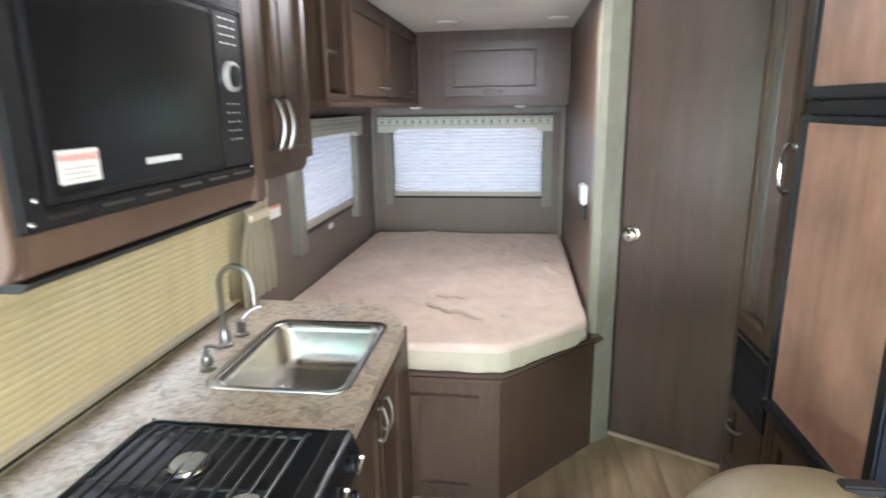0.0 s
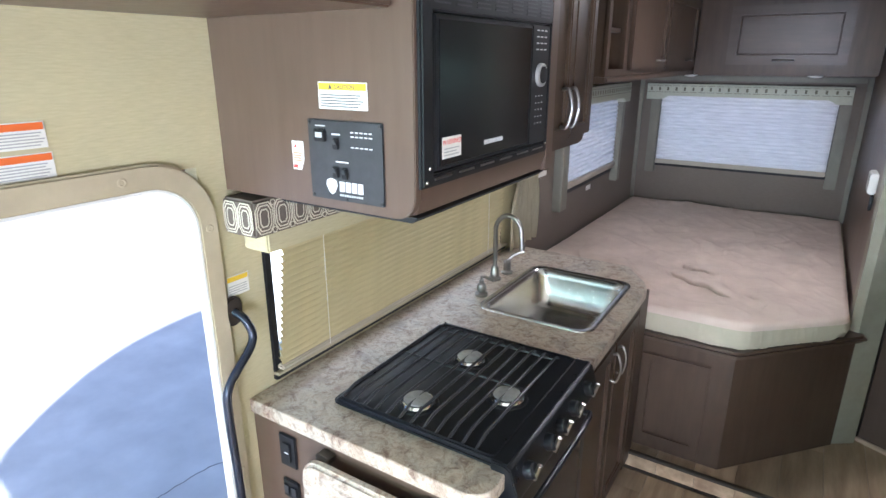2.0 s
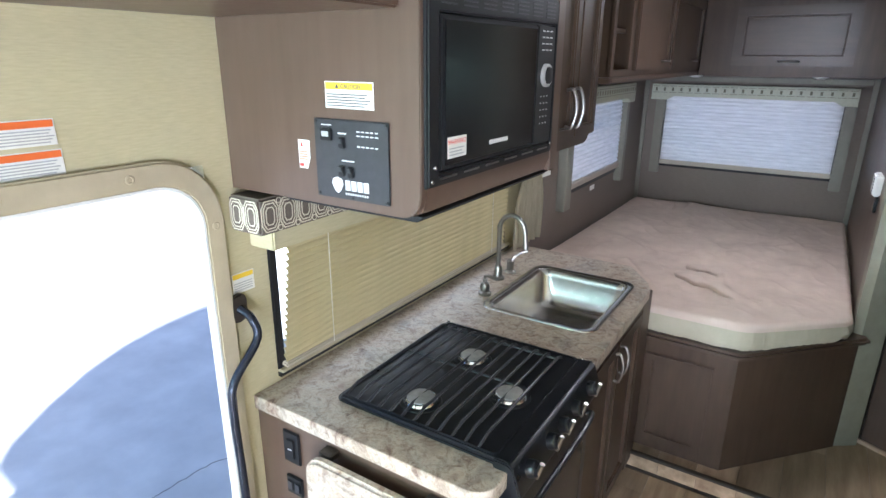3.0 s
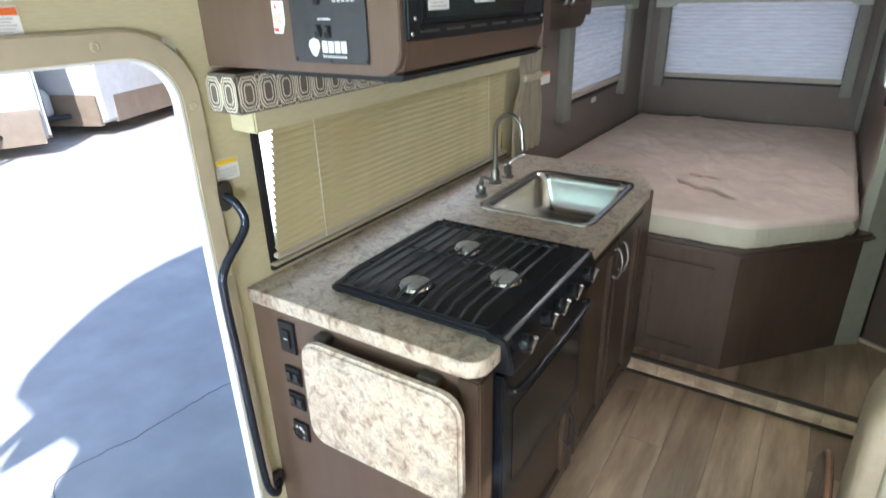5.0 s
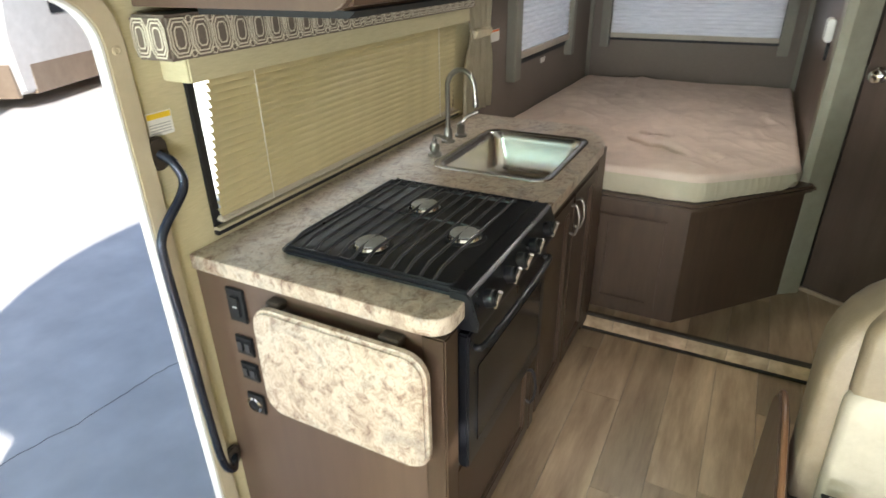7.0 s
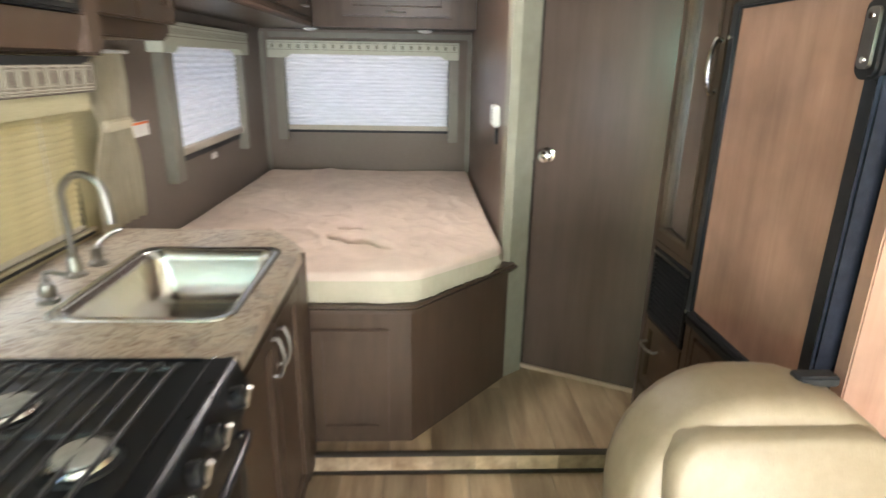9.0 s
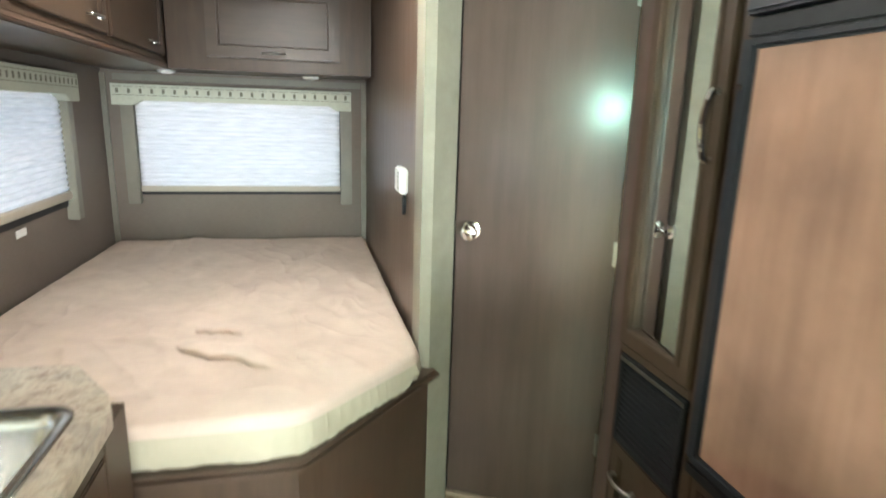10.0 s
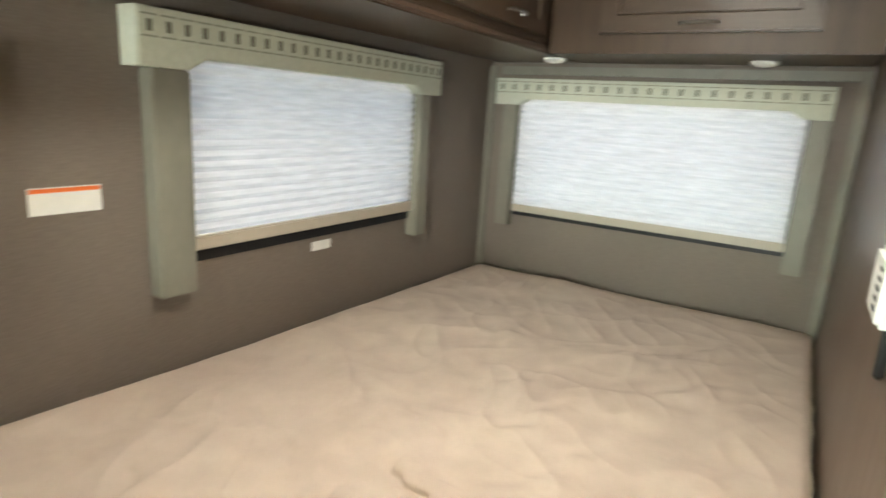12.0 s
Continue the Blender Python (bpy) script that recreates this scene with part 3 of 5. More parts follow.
# ---- kitchen ----
CT = 0.915
BASE_X = 0.60
cabinet = thing("kitchen_base_cabinet", (0.3, 0.76, FLOOR), "dark brown kitchen base cabinet with end panel", "cabinet")
part("end_panel", box(XL, 0.612, 0.02, 0.038, FLOOR, 0.874, 0.002), ENDWOOD, cabinet, "brown laminate end panel")
part("corner_stile", box(0.585, 0.640, 0.016, 0.075, FLOOR, 0.874, 0.004), WOOD, cabinet)
part("carcass", boxes([(XL, BASE_X, 0.04, 0.08, FLOOR + 0.06, 0.874), (XL, BASE_X, 0.65, 1.44, FLOOR + 0.06, 0.70), (0.02, BASE_X - 0.04, 0.05, 1.43, FLOOR, FLOOR + 0.06), (0.585, BASE_X, 0.65, 1.44, 0.70, 0.874), (XL, BASE_X, 0.08, 0.65, FLOOR + 0.06, 0.42)]), WOOD, cabinet)
part("face_stile", box(BASE_X, BASE_X + 0.02, 0.650, 0.695, FLOOR + 0.05, 0.874, 0.002), WOOD, cabinet)
part("face_stile", box(BASE_X, BASE_X + 0.02, 1.31, 1.44, FLOOR + 0.05, 0.874, 0.002), WOOD, cabinet)
part("face_rail", box(BASE_X, BASE_X + 0.02, 0.696, 1.309, 0.835, 0.874, 0.002), WOOD, cabinet)
d1 = shaker_x(cabinet, BASE_X + 0.002, 0.70, 0.995, 0.12, 0.83)
d2 = shaker_x(cabinet, BASE_X + 0.002, 1.005, 1.30, 0.12, 0.83)
bow_handle(d1, (BASE_X + 0.022, 0.968, 0.70), (BASE_X + 0.022, 0.968, 0.80), (1, 0, 0))
bow_handle(d2, (BASE_X + 0.022, 1.032, 0.70), (BASE_X + 0.022, 1.032, 0.80), (1, 0, 0))
d3 = shaker_x(cabinet, BASE_X + 0.002, 0.105, 0.640, 0.10, 0.425)
bow_handle(d3, (BASE_X + 0.022, 0.600, 0.26), (BASE_X + 0.022, 0.600, 0.38), (1, 0, 0), BLACKIRON)

SINK = (0.170, 0.566, 0.838, 1.343)
scx, scy = (SINK[0] + SINK[1]) / 2, (SINK[2] + SINK[3]) / 2
sw, sh = SINK[1] - SINK[0], SINK[3] - SINK[2]
top_outline = [(XL + 0.001, 0.012)] + [(0.640 - 0.05 + 0.05 * math.sin(radians(a)), 0.062 - 0.05 * math.cos(radians(a))) for a in range(0, 91, 15)]
top_outline += [(0.640, 0.7), (0.632, 1.33), (0.606, 1.40), (0.498, 1.555), (XL + 0.001, 1.568)]
hole = shift(rounded(sw - 0.02, sh - 0.02, 0.05, 6), scx, scy)
countertop = solo("countertop", prism(top_outline, on_z(CT - 0.04), (0, 0, 0.04), [hole], bevel=0.009, seg=3), GRANITE, (0.3, 0.76, CT - 0.04), "cream and brown granite-look laminate countertop", "countertop")

sink = thing("sink", (scx, scy, CT - 0.16), "stainless steel drop-in sink with rounded corners", "sink")
bm = bmesh.new()
loops = []
for off, z, r in ((0.012, CT + 0.001, 0.055), (0.010, CT + 0.005, 0.054), (-0.006, CT + 0.005, 0.045), (-0.016, CT - 0.002, 0.042), (-0.022, CT - 0.03, 0.045), (-0.030, CT - 0.125, 0.06), (-0.05, CT - 0.152, 0.06), (-0.085, CT - 0.158, 0.05)):
    loops.append([bm.verts.new((scx + u, scy + v, z)) for u, v in rounded(sw + 2 * off, sh + 2 * off, r, 8)])
for a, b in zip(loops, loops[1:]):
    for k in range(len(a)):
        bm.faces.new((a[k], a[(k + 1) % len(a)], b[(k + 1) % len(b)], b[k]))
bm.faces.new(loops[-1])
bmesh.ops.recalc_face_normals(bm, faces=bm.faces)
part("bowl", bm, STEEL, sink, smooth=50)
part("drain", lathe([(0.045, 0), (0.045, 0.003), (0.036, 0.004), (0.030, 0.001), (0.008, 0.0), (0.007, 0.008)], (scx - 0.02, scy, CT - 0.1575), "z", 24), CHROME, sink, "chrome drain ring with stopper")

faucet = thing("faucet", (0.090, 1.113, CT), "brushed nickel gooseneck faucet with side lever", "faucet")
part("base", lathe([(0.026, 0), (0.026, 0.008), (0.018, 0.014), (0.015, 0.05), (0.012, 0.056)], (0.090, 1.113, CT)), NICKEL, faucet)
fpts = [(0.090, 1.113, CT + 0.05), (0.090, 1.113, CT + 0.20)] + [(0.090 + 0.056 - 0.056 * math.cos(radians(a)), 1.113 - 0.004, CT + 0.20 + 0.07 * math.sin(radians(a))) for a in range(15, 166, 15)] + [(0.203, 1.107, CT + 0.185), (0.206, 1.106, CT + 0.165)]
part("spout", tube(fpts, 0.0095, 12), NICKEL, faucet)
part("nozzle", lathe([(0.011, 0), (0.012, 0.02), (0.0105, 0.024)], (0.2065, 1.106, CT + 0.145)), NICKEL, faucet)
part("lever_base", lathe([(0.024, 0), (0.024, 0.008), (0.016, 0.014), (0.015, 0.042), (0.017, 0.05), (0.008, 0.058)], (0.100, 1.203, CT)), NICKEL, faucet)
part("lever", tube(curve_points([(0.100, 1.203, CT + 0.05), (0.115, 1.213, CT + 0.07), (0.135, 1.228, CT + 0.085), (0.158, 1.240, CT + 0.092)], 5), 0.006, 8), NICKEL, faucet)
soap = thing("soap_dispenser", (0.125, 0.94, CT), "brushed nickel soap pump beside the sink", "soap dispenser")
part("body", lathe([(0.024, 0), (0.024, 0.01), (0.016, 0.016), (0.019, 0.03), (0.015, 0.045), (0.009, 0.05), (0.009, 0.062)], (0.125, 0.94, CT)), NICKEL, soap)
part("pump", tube([(0.125, 0.94, CT + 0.055), (0.125, 0.94, CT + 0.072), (0.14, 0.94, CT + 0.076), (0.175, 0.94, CT + 0.068)], 0.006, 8), NICKEL, soap)

# range
RY0, RY1, RX0, RX1 = 0.105, 0.635, 0.150, 0.642
stove = thing("gas_range", (0.4, 0.345, 0.42), "black enamelled three-burner gas range with oven", "stove")
part("cooktop", prism(shift(rounded(RX1 - RX0, RY1 - RY0, 0.02, 4), (RX0 + RX1) / 2, (RY0 + RY1) / 2), on_z(CT + 0.001), (0, 0, 0.02), bevel=0.008, seg=3), COOKTOP, stove)
cp = prism([(0.604, CT - 0.075), (0.668, CT - 0.07), (0.672, CT - 0.05), (0.652, CT + 0.012), (0.640, CT + 0.020), (0.604, CT + 0.020)], on_y(RY0), (0, RY1 - RY0, 0), bevel=0.003)
part("control_panel", cp, ENAMEL, stove)
part("oven_body", box(0.10, 0.62, RY0 + 0.006, RY1 - 0.006, 0.435, CT - 0.05), BLACKIRON, stove)
oven = part("oven_door", box(0.621, 0.648, RY0 + 0.002, RY1 - 0.002, 0.445, CT - 0.085, 0.005), ENAMEL, stove, "glossy black oven door")
part("oven_window", box(0.649, 0.651, RY0 + 0.05, RY1 - 0.05, 0.50, 0.72, 0.0), DARKGLASS, oven, "dark glass oven window")
part("oven_handle", tube(curve_points([(0.646, RY0 + 0.03, 0.785), (0.670, RY0 + 0.05, 0.79), (0.674, 0.370, 0.79), (0.670, RY1 - 0.05, 0.79), (0.646, RY1 - 0.03, 0.785)], 6), 0.008, 10), ENAMEL, oven)
for ky in (0.170, 0.285, 0.360, 0.448, 0.560):
    kn = part("knob", lathe([(0.021, 0), (0.021, 0.006), (0.019, 0.02), (0.016, 0.023)], (0.660, ky, CT - 0.022), (0.95, 0, 0.3), 20), ENAMEL, stove, "black burner knob")
    part("grip", tube([(0.681, ky, CT - 0.038), (0.692, ky, CT + 0.002)], 0.0062, 8), NICKEL, kn, "chrome pointer grip")
for bx, by in ((0.350, 0.201), (0.352, 0.458), (0.528, 0.339)):
    br = part("burner", lathe([(0.055, 0), (0.052, 0.004), (0.040, 0.006), (0.036, 0.014)], (bx, by, CT + 0.020), "z", 26), ENAMEL, stove)
    part("burner_ring", lathe([(0.043, 0), (0.044, 0.006), (0.040, 0.012), (0.036, 0.013)], (bx, by, CT + 0.0205), "z", 26), CHROME, br, "bright metal burner ring")
    part("burner_cap", lathe([(0.034, 0), (0.036, 0.004), (0.035, 0.012), (0.028, 0.015), (0.004, 0.016)], (bx, by, CT + 0.024), "z", 26), BURNERCAP, br, "silver burner cap")
part("tray_rim", prism(shift(rounded(0.446, RY1 - RY0 - 0.022, 0.016, 4), RX0 + 0.235, (RY0 + RY1) / 2), on_z(CT + 0.0205), (0, 0, 0.005), [shift(rounded(0.430, RY1 - RY0 - 0.038, 0.012, 4), RX0 + 0.235, (RY0 + RY1) / 2)], bevel=0.0015), ENAMEL, stove, "raised black rim of the tray")
part("front_lip", box(RX1 - 0.012, RX1 + 0.002, RY0 + 0.004, RY1 - 0.004, CT + 0.0195, CT + 0.0235, 0.0015), ENAMEL, stove, "glossy folded front lip")
for sx in (RX0 + 0.016, RX1 - 0.030):
    part("screw", lathe([(0.005, 0), (0.005, 0.002), (0.003, 0.003)], (sx, RY1 - 0.014, CT + 0.0255), "z", 12), CHROME, stove, "small bright screw")
gz = CT + 0.036
grate = thing("cooktop_grate", (0.4, 0.345, CT + 0.021), "black wire grate lying over the burners", "grate")
for i in range(12):
    gx = RX0 + 0.024 + i * 0.0352
    part("bar", tube([(gx, RY0 + 0.014, CT + 0.023), (gx, RY0 + 0.026, CT + 0.026), (gx, RY0 + 0.062, gz), (gx, RY1 - 0.060, gz), (gx, RY1 - 0.040, CT + 0.028), (gx, RY1 - 0.034, CT + 0.022)], 0.0040, 8), GRATE, grate)
for gy in (0.385, RY1 - 0.062):
    part("cross_bar", tube([(RX0 + 0.022, gy, gz - 0.006), (RX0 + 0.412, gy, gz - 0.005)], 0.0040, 8), GRATE, grate)

# flip-up leaf on the end of the counter
leaf_board = thing("counter_flap", (0.39, 0.0, 0.54), "granite-look fold-down counter flap hanging on the end panel", "counter flap")
part("board", prism(shift(rounded(0.450, 0.300, 0.055, 7), 0.400, 0.708), on_y(-0.012), (0, -0.028, 0), bevel=0.008, seg=3), GRANITE, leaf_board)
part("hinge", box(0.20, 0.24, -0.012, 0.018, 0.842, 0.862, 0.003), NOSING, leaf_board, "dark metal hinge")
part("hinge", box(0.50, 0.55, -0.012, 0.018, 0.842, 0.862, 0.003), NOSING, leaf_board, "dark metal hinge")
part("support", box(0.22, 0.56, -0.011, 0.019, 0.60, 0.63, 0.002), NOSING, leaf_board)

# switches and sockets on the end panel
for nm, z0, z1, lab in (("switch_plate", 0.755, 0.85, "black switch plate on the cabinet end"), ("socket_plate", 0.655, 0.712, "black double socket plate"), ("socket_plate", 0.575, 0.63, "black double socket plate"), ("power_socket", 0.468, 0.53, "round twelve-volt socket with silver ring")):
    sp = thing(nm, (0.075, 0.02, z0), lab, "socket" if "socket" in nm else "switch", group="end panel fittings")
    part("plate", box(0.047, 0.105, 0.012, 0.0195, z0, z1, 0.003), BLACKPLASTIC, sp)
    if nm == "switch_plate":
        part("rocker", box(0.064, 0.090, 0.007, 0.0118, z0 + 0.02, z1 - 0.02, 0.002), BLACKPLASTIC, sp)
        part("mark", box(0.070, 0.084, 0.0062, 0.0069, 0.80, 0.803), LEGEND, sp, "pale mark")
    elif nm == "socket_plate":
        for k in (0, 1):
            part("socket", box(0.053 + 0.026 * k, 0.073 + 0.026 * k, 0.008, 0.0118, z0 + 0.014, z1 - 0.014, 0.003), PANELGREY, sp)
    else:
        part("ring", lathe([(0.024, 0), (0.024, 0.006), (0.019, 0.008), (0.018, 0.002)], (0.076, 0.0115, 0.499), "-y", 24), CHROME, sp, "silver ring")
        part("cap", lathe([(0.016, 0), (0.016, 0.007), (0.004, 0.009)], (0.076, 0.0115, 0.499), "-y", 20), BLACKPLASTIC, sp)

# ---- upper cabinet with microwave ----
MX, MY0, MY1, MZ = 0.482, 0.018, 0.655, 1.465
mwcab = thing("microwave_cabinet", (0.23, 0.28, MZ), "brown wall cabinet around the microwave", "cabinet")
rr = 0.045
end_outline = [(XL, MZ), (MX - rr, MZ)] + [(MX - rr + rr * math.sin(radians(a)), MZ + rr - rr * math.cos(radians(a))) for a in range(15, 91, 15)] + [(MX, CEIL), (XL, CEIL)]
part("end_panel", prism(end_outline, on_y(MY0), (0, 0.02, 0), bevel=0.002), ENDWOOD, mwcab, "brown laminate end panel with rounded corner")
part("end_panel", box(XL, MX - 0.004, MY1 - 0.02, MY1, MZ, CEIL), WOOD, mwcab)
part("bottom", box(XL, MX - 0.03, MY0 + 0.021, MY1 - 0.021, MZ, MZ + 0.018), WOOD, mwcab)
part("bottom_rail", prism([(MX - 0.045, MZ + 0.001), (MX - 0.012, MZ + 0.008), (MX, MZ + 0.04), (MX, 1.522), (MX - 0.03, 1.522), (MX - 0.045, MZ + 0.02)], on_y(MY0 + 0.021), (0, MY1 - MY0 - 0.042, 0)), ENDWOOD, mwcab, "rounded bottom rail")
part("face_stile", box(MX - 0.02, MX + 0.002, MY1 - 0.045, MY1 + 0.003, MZ + 0.005, CEIL, 0.003), ENDWOOD, mwcab)
part("upper_face", box(MX - 0.02, MX, MY0 + 0.021, MY1 - 0.046, 1.885, CEIL), WOOD, mwcab)
hood = solo("hood_strip", prism([(0.10, 0), (0.452, 0), (0.468, 0.012), (0.452, 0.0125), (0.10, 0.0125)], lambda u, v: (u, MY0 + 0.03, MZ - 0.0135 + v), (0, 0.60, 0)), WEBBING, (0.3, 0.3, MZ - 0.014), "black range light strip under the wall cabinet", "range hood")

microwave = thing("microwave", (0.4, 0.28, 1.515), "black built-in microwave with vented trim frame", "microwave")
part("trim_frame", prism(rect(-0.008, 0.560, 1.524, 1.884), on_x(MX - 0.012), (0.022, 0, 0), [rect(0.030, 0.548, 1.548, 1.828)], bevel=0.004), BLACKPLASTIC, microwave)
part("body", box(0.06, MX - 0.011, 0.0, 0.555, 1.545, 1.85), BLACKIRON, microwave)
mdoor = part("door", box(MX - 0.006, MX + 0.010, 0.034, 0.440, 1.551, 1.825, 0.003), BLACKPLASTIC, microwave)
part("window", box(MX + 0.0108, MX + 0.0125, 0.045, 0.432, 1.56, 1.816), DARKGLASS, mdoor, "dark glass microwave window")
ctrl = part("control_strip", box(MX - 0.006, MX + 0.010, 0.444, 0.545, 1.551, 1.825, 0.003), BLACKPLASTIC, microwave)
part("dial", lathe([(0.027, 0), (0.027, 0.008), (0.022, 0.010), (0.021, 0.004)], (MX + 0.010, 0.493, 1.714), "x", 28), ALUMINIUM, ctrl, "chrome dial ring")
part("dial_face", lathe([(0.020, 0), (0.019, 0.012), (0.004, 0.014)], (MX + 0.010, 0.493, 1.714), "x", 24), BLACKPLASTIC, ctrl)
for k in range(7):
    part("vent_slot", boxes([(MX + 0.0102, MX + 0.0112, 0.03 + 0.075 * k, 0.085 + 0.075 * k, 1.842 + 0.008 * j, 1.845 + 0.008 * j) for j in range(5)]), PANELGREY, microwave)
# Lower slots are nickel strips, to put the silver light on them.
for k in range(6):
    part("slot", box(MX + 0.0102, MX + 0.0115, 0.03 + 0.088 * k, 0.09 + 0.088 * k, 1.536, 1.540, 0.0), NICKEL, microwave)
for sy, sz in ((0.005, 1.535), (0.548, 1.545), (0.015, 1.56)):
    part("screw", lathe([(0.004, 0), (0.003, 0.002)], (MX + 0.0102, sy, sz), "x", 10), CHROME, microwave)
bars = []
for r in range(4):
    for k in range(3):
        bars.append((MX + 0.0102, MX + 0.0108, 0.466 + 0.022 * k, 0.480 + 0.022 * k, 1.770 + 0.014 * r, 1.773 + 0.014 * r))
for r in range(5):
    for k in range(3):
        bars.append((MX + 0.0102, MX + 0.0108, 0.472 + 0.018 * k, 0.477 + 0.018 * k, 1.600 + 0.016 * r, 1.603 + 0.016 * r))
part("legend_print", boxes(bars), LEGEND, ctrl, "small pale button legends")
part("badge", boxes([(MX + 0.0126, MX + 0.0130, 0.215 + 0.0095 * k, 0.223 + 0.0095 * k, 1.581, 1.590) for k in range(9)]), LEGEND, mdoor, "small pale badge bars")
wl = part("warning_label", box(MX + 0.0126, MX + 0.0132, 0.052, 0.120, 1.572, 1.612), PAPER, mdoor, "white warning label")
lettering("warning_text", "WARNING!", 0.013, Matrix.Translation((MX + 0.0134, 0.086, 1.598)) @ FACE_X, RED, wl)
part("small_print", boxes([(MX + 0.0133, MX + 0.0136, 0.058, 0.112 - 0.01 * (k % 2), 1.577 + 0.006 * k, 1.579 + 0.006 * k) for k in range(3)]), GREYINK, wl)

microwave.location.y += 0.036

# control panel on the cabinet end, with stickers
panel = thing("control_panel", (0.3213, MY0, 1.486), "dark grey switch and monitor panel with white print", "control panel")
PY = MY0 - 0.004
part("plate", box(0.227, 0.4146, PY, MY0 - 0.0005, 1.484, 1.640, 0.002), PANELGREY, panel)
for sx, sz in ((0.2334, 1.490), (0.3213, 1.488), (0.4083, 1.490), (0.2334, 1.634), (0.4083, 1.634)):
    part("screw", lathe([(0.0035, 0), (0.003, 0.002)], (sx, PY, sz), "-y", 10), BLACKIRON, panel)
part("meter", box(0.2471, 0.2768, PY - 0.006, PY - 0.0002, 1.598, 1.622, 0.002), BLACKPLASTIC, panel)
part("meter_window", box(0.2535, 0.2705, PY - 0.0072, PY - 0.0063, 1.606, 1.616), GREYINK, panel, "grey meter window")
for rx, rz in ((0.3012, 1.596), (0.298, 1.541), (0.3213, 1.540)):
    rk = part("rocker_switch", box(rx - 0.008, rx + 0.008, PY - 0.005, PY - 0.0002, rz - 0.011, rz + 0.011, 0.002), BLACKPLASTIC, panel)
    part("rocker", box(rx - 0.005, rx + 0.005, PY - 0.009, PY - 0.0052, rz - 0.001, rz + 0.008, 0.001), PANELGREY, rk)
marks = [(0.3383 + 0.011 * k, 0.3457 + 0.011 * k, PY - 0.0008, PY - 0.0002, z, z + 0.0025) for k in range(5) for z in (1.610, 1.618, 1.590)]
marks += [(0.2906, 0.3118, PY - 0.0008, PY - 0.0002, 1.612, 1.615), (0.2482, 0.2747, PY - 0.0008, PY - 0.0002, 1.627, 1.629), (0.298, 0.3298, PY - 0.0008, PY - 0.0002, 1.560, 1.5625)]
part("legend_print", boxes(marks), LEGEND, panel, "small white legends")
part("emblem", prism([(0.2726, 1.524), (0.2694, 1.514), (0.2768, 1.500), (0.2842, 1.495), (0.2917, 1.500), (0.2991, 1.514), (0.2959, 1.524), (0.2842, 1.528)], on_y(PY - 0.0008), (0, 0.0006, 0)), LEGEND, panel, "pale shield-shaped emblem")
part("badge", boxes([(0.3044 + 0.0155 * k, 0.3171 + 0.0155 * k, PY - 0.0008, PY - 0.0002, 1.503, 1.523) for k in range(4)] + [(0.3044 + 0.006 * k, 0.3076 + 0.006 * k, PY - 0.0008, PY - 0.0002, 1.494, 1.498) for k in range(10)]), LEGEND, panel, "pale badge bars")
caution = thing("caution_label", (0.3194, MY0, 1.6589), "white caution label with yellow head", "label")
part("sheet", box(0.2600, 0.3798, MY0 - 0.0012, MY0 - 0.0004, 1.6600, 1.7098), PAPER, caution)
part("head", box(0.2621, 0.3777, MY0 - 0.0018, MY0 - 0.0013, 1.6950, 1.7077), YELLOW, caution, "yellow head strip")
lettering("caution_text", "CAUTION", 0.011, Matrix.Translation((0.3257, MY0 - 0.0021, 1.6971)) @ FACE_Y, INK, caution)
part("sign", prism([(0.2865, 1.6971), (0.2960, 1.6971), (0.2913, 1.7056)], on_y(MY0 - 0.0019), (0, -0.0003, 0)), INK, caution, "black warning triangle")
part("small_print", boxes([(0.2642, 0.3596 + 0.006 * (k % 3), MY0 - 0.0017, MY0 - 0.0013, 1.6642 + 0.0052 * k, 1.6664 + 0.0052 * k) for k in range(5)]), INK, caution)
tag = thing("red_label", (0.1920, MY0, 1.5350), "white label with red mark beside the panel", "label")
part("sheet", prism([(0.1770, 1.5350), (0.2000, 1.5350), (0.2090, 1.5563), (0.2090, 1.5932), (0.1770, 1.5932)], on_y(MY0 - 0.0012), (0, 0.0008, 0)), PAPER, tag)
part("mark", prism([(0.1830, 1.5798), (0.1910, 1.5798), (0.1870, 1.5888)], on_y(MY0 - 0.0016), (0, 0.0003, 0)), RED, tag, "red triangle")
part("mark", box(0.1790, 0.1910, MY0 - 0.0016, MY0 - 0.0013, 1.5384, 1.5451), RED, tag, "red bar")
part("small_print", boxes([(0.1790, 0.2030, MY0 - 0.0016, MY0 - 0.0013, 1.5529 + 0.005 * k, 1.5552 + 0.005 * k) for k in range(4)]), ORANGE, tag)

# cabinet beside the microwave
side = thing("wall_cabinet", (0.22, 0.77, 1.497), "dark brown wall cabinet with a pair of doors", "cabinet")
part("carcass", prism([(MY1 + 0.004, 1.497), (0.985, 1.497), (1.005, 1.504), (1.020, 1.522), (1.020, CEIL), (MY1 + 0.004, CEIL)], on_x(XL), (0.495, 0, 0), bevel=0.003), WOOD, side)
sd1 = shaker_x(side, 0.447, MY1 + 0.022, 0.826, 1.53, 2.09, rail=0.035)
sd2 = shaker_x(side, 0.447, 0.832, 1.005, 1.53, 2.09, rail=0.035)
bow_handle(sd1, (0.467, 0.752, 1.57), (0.467, 0.752, 1.67), (1, 0, 0))
bow_handle(sd2, (0.467, 0.806, 1.57), (0.467, 0.806, 1.67), (1, 0, 0))

# cabinet over the entry door
over = thing("overdoor_cabinet", (0.15, -0.9, 1.83), "brown cabinet over the entry door", "cabinet")
part("body", box(XL, 0.44, YF, MY0 - 0.001, 1.832, CEIL, 0.004), ENDWOOD, over)

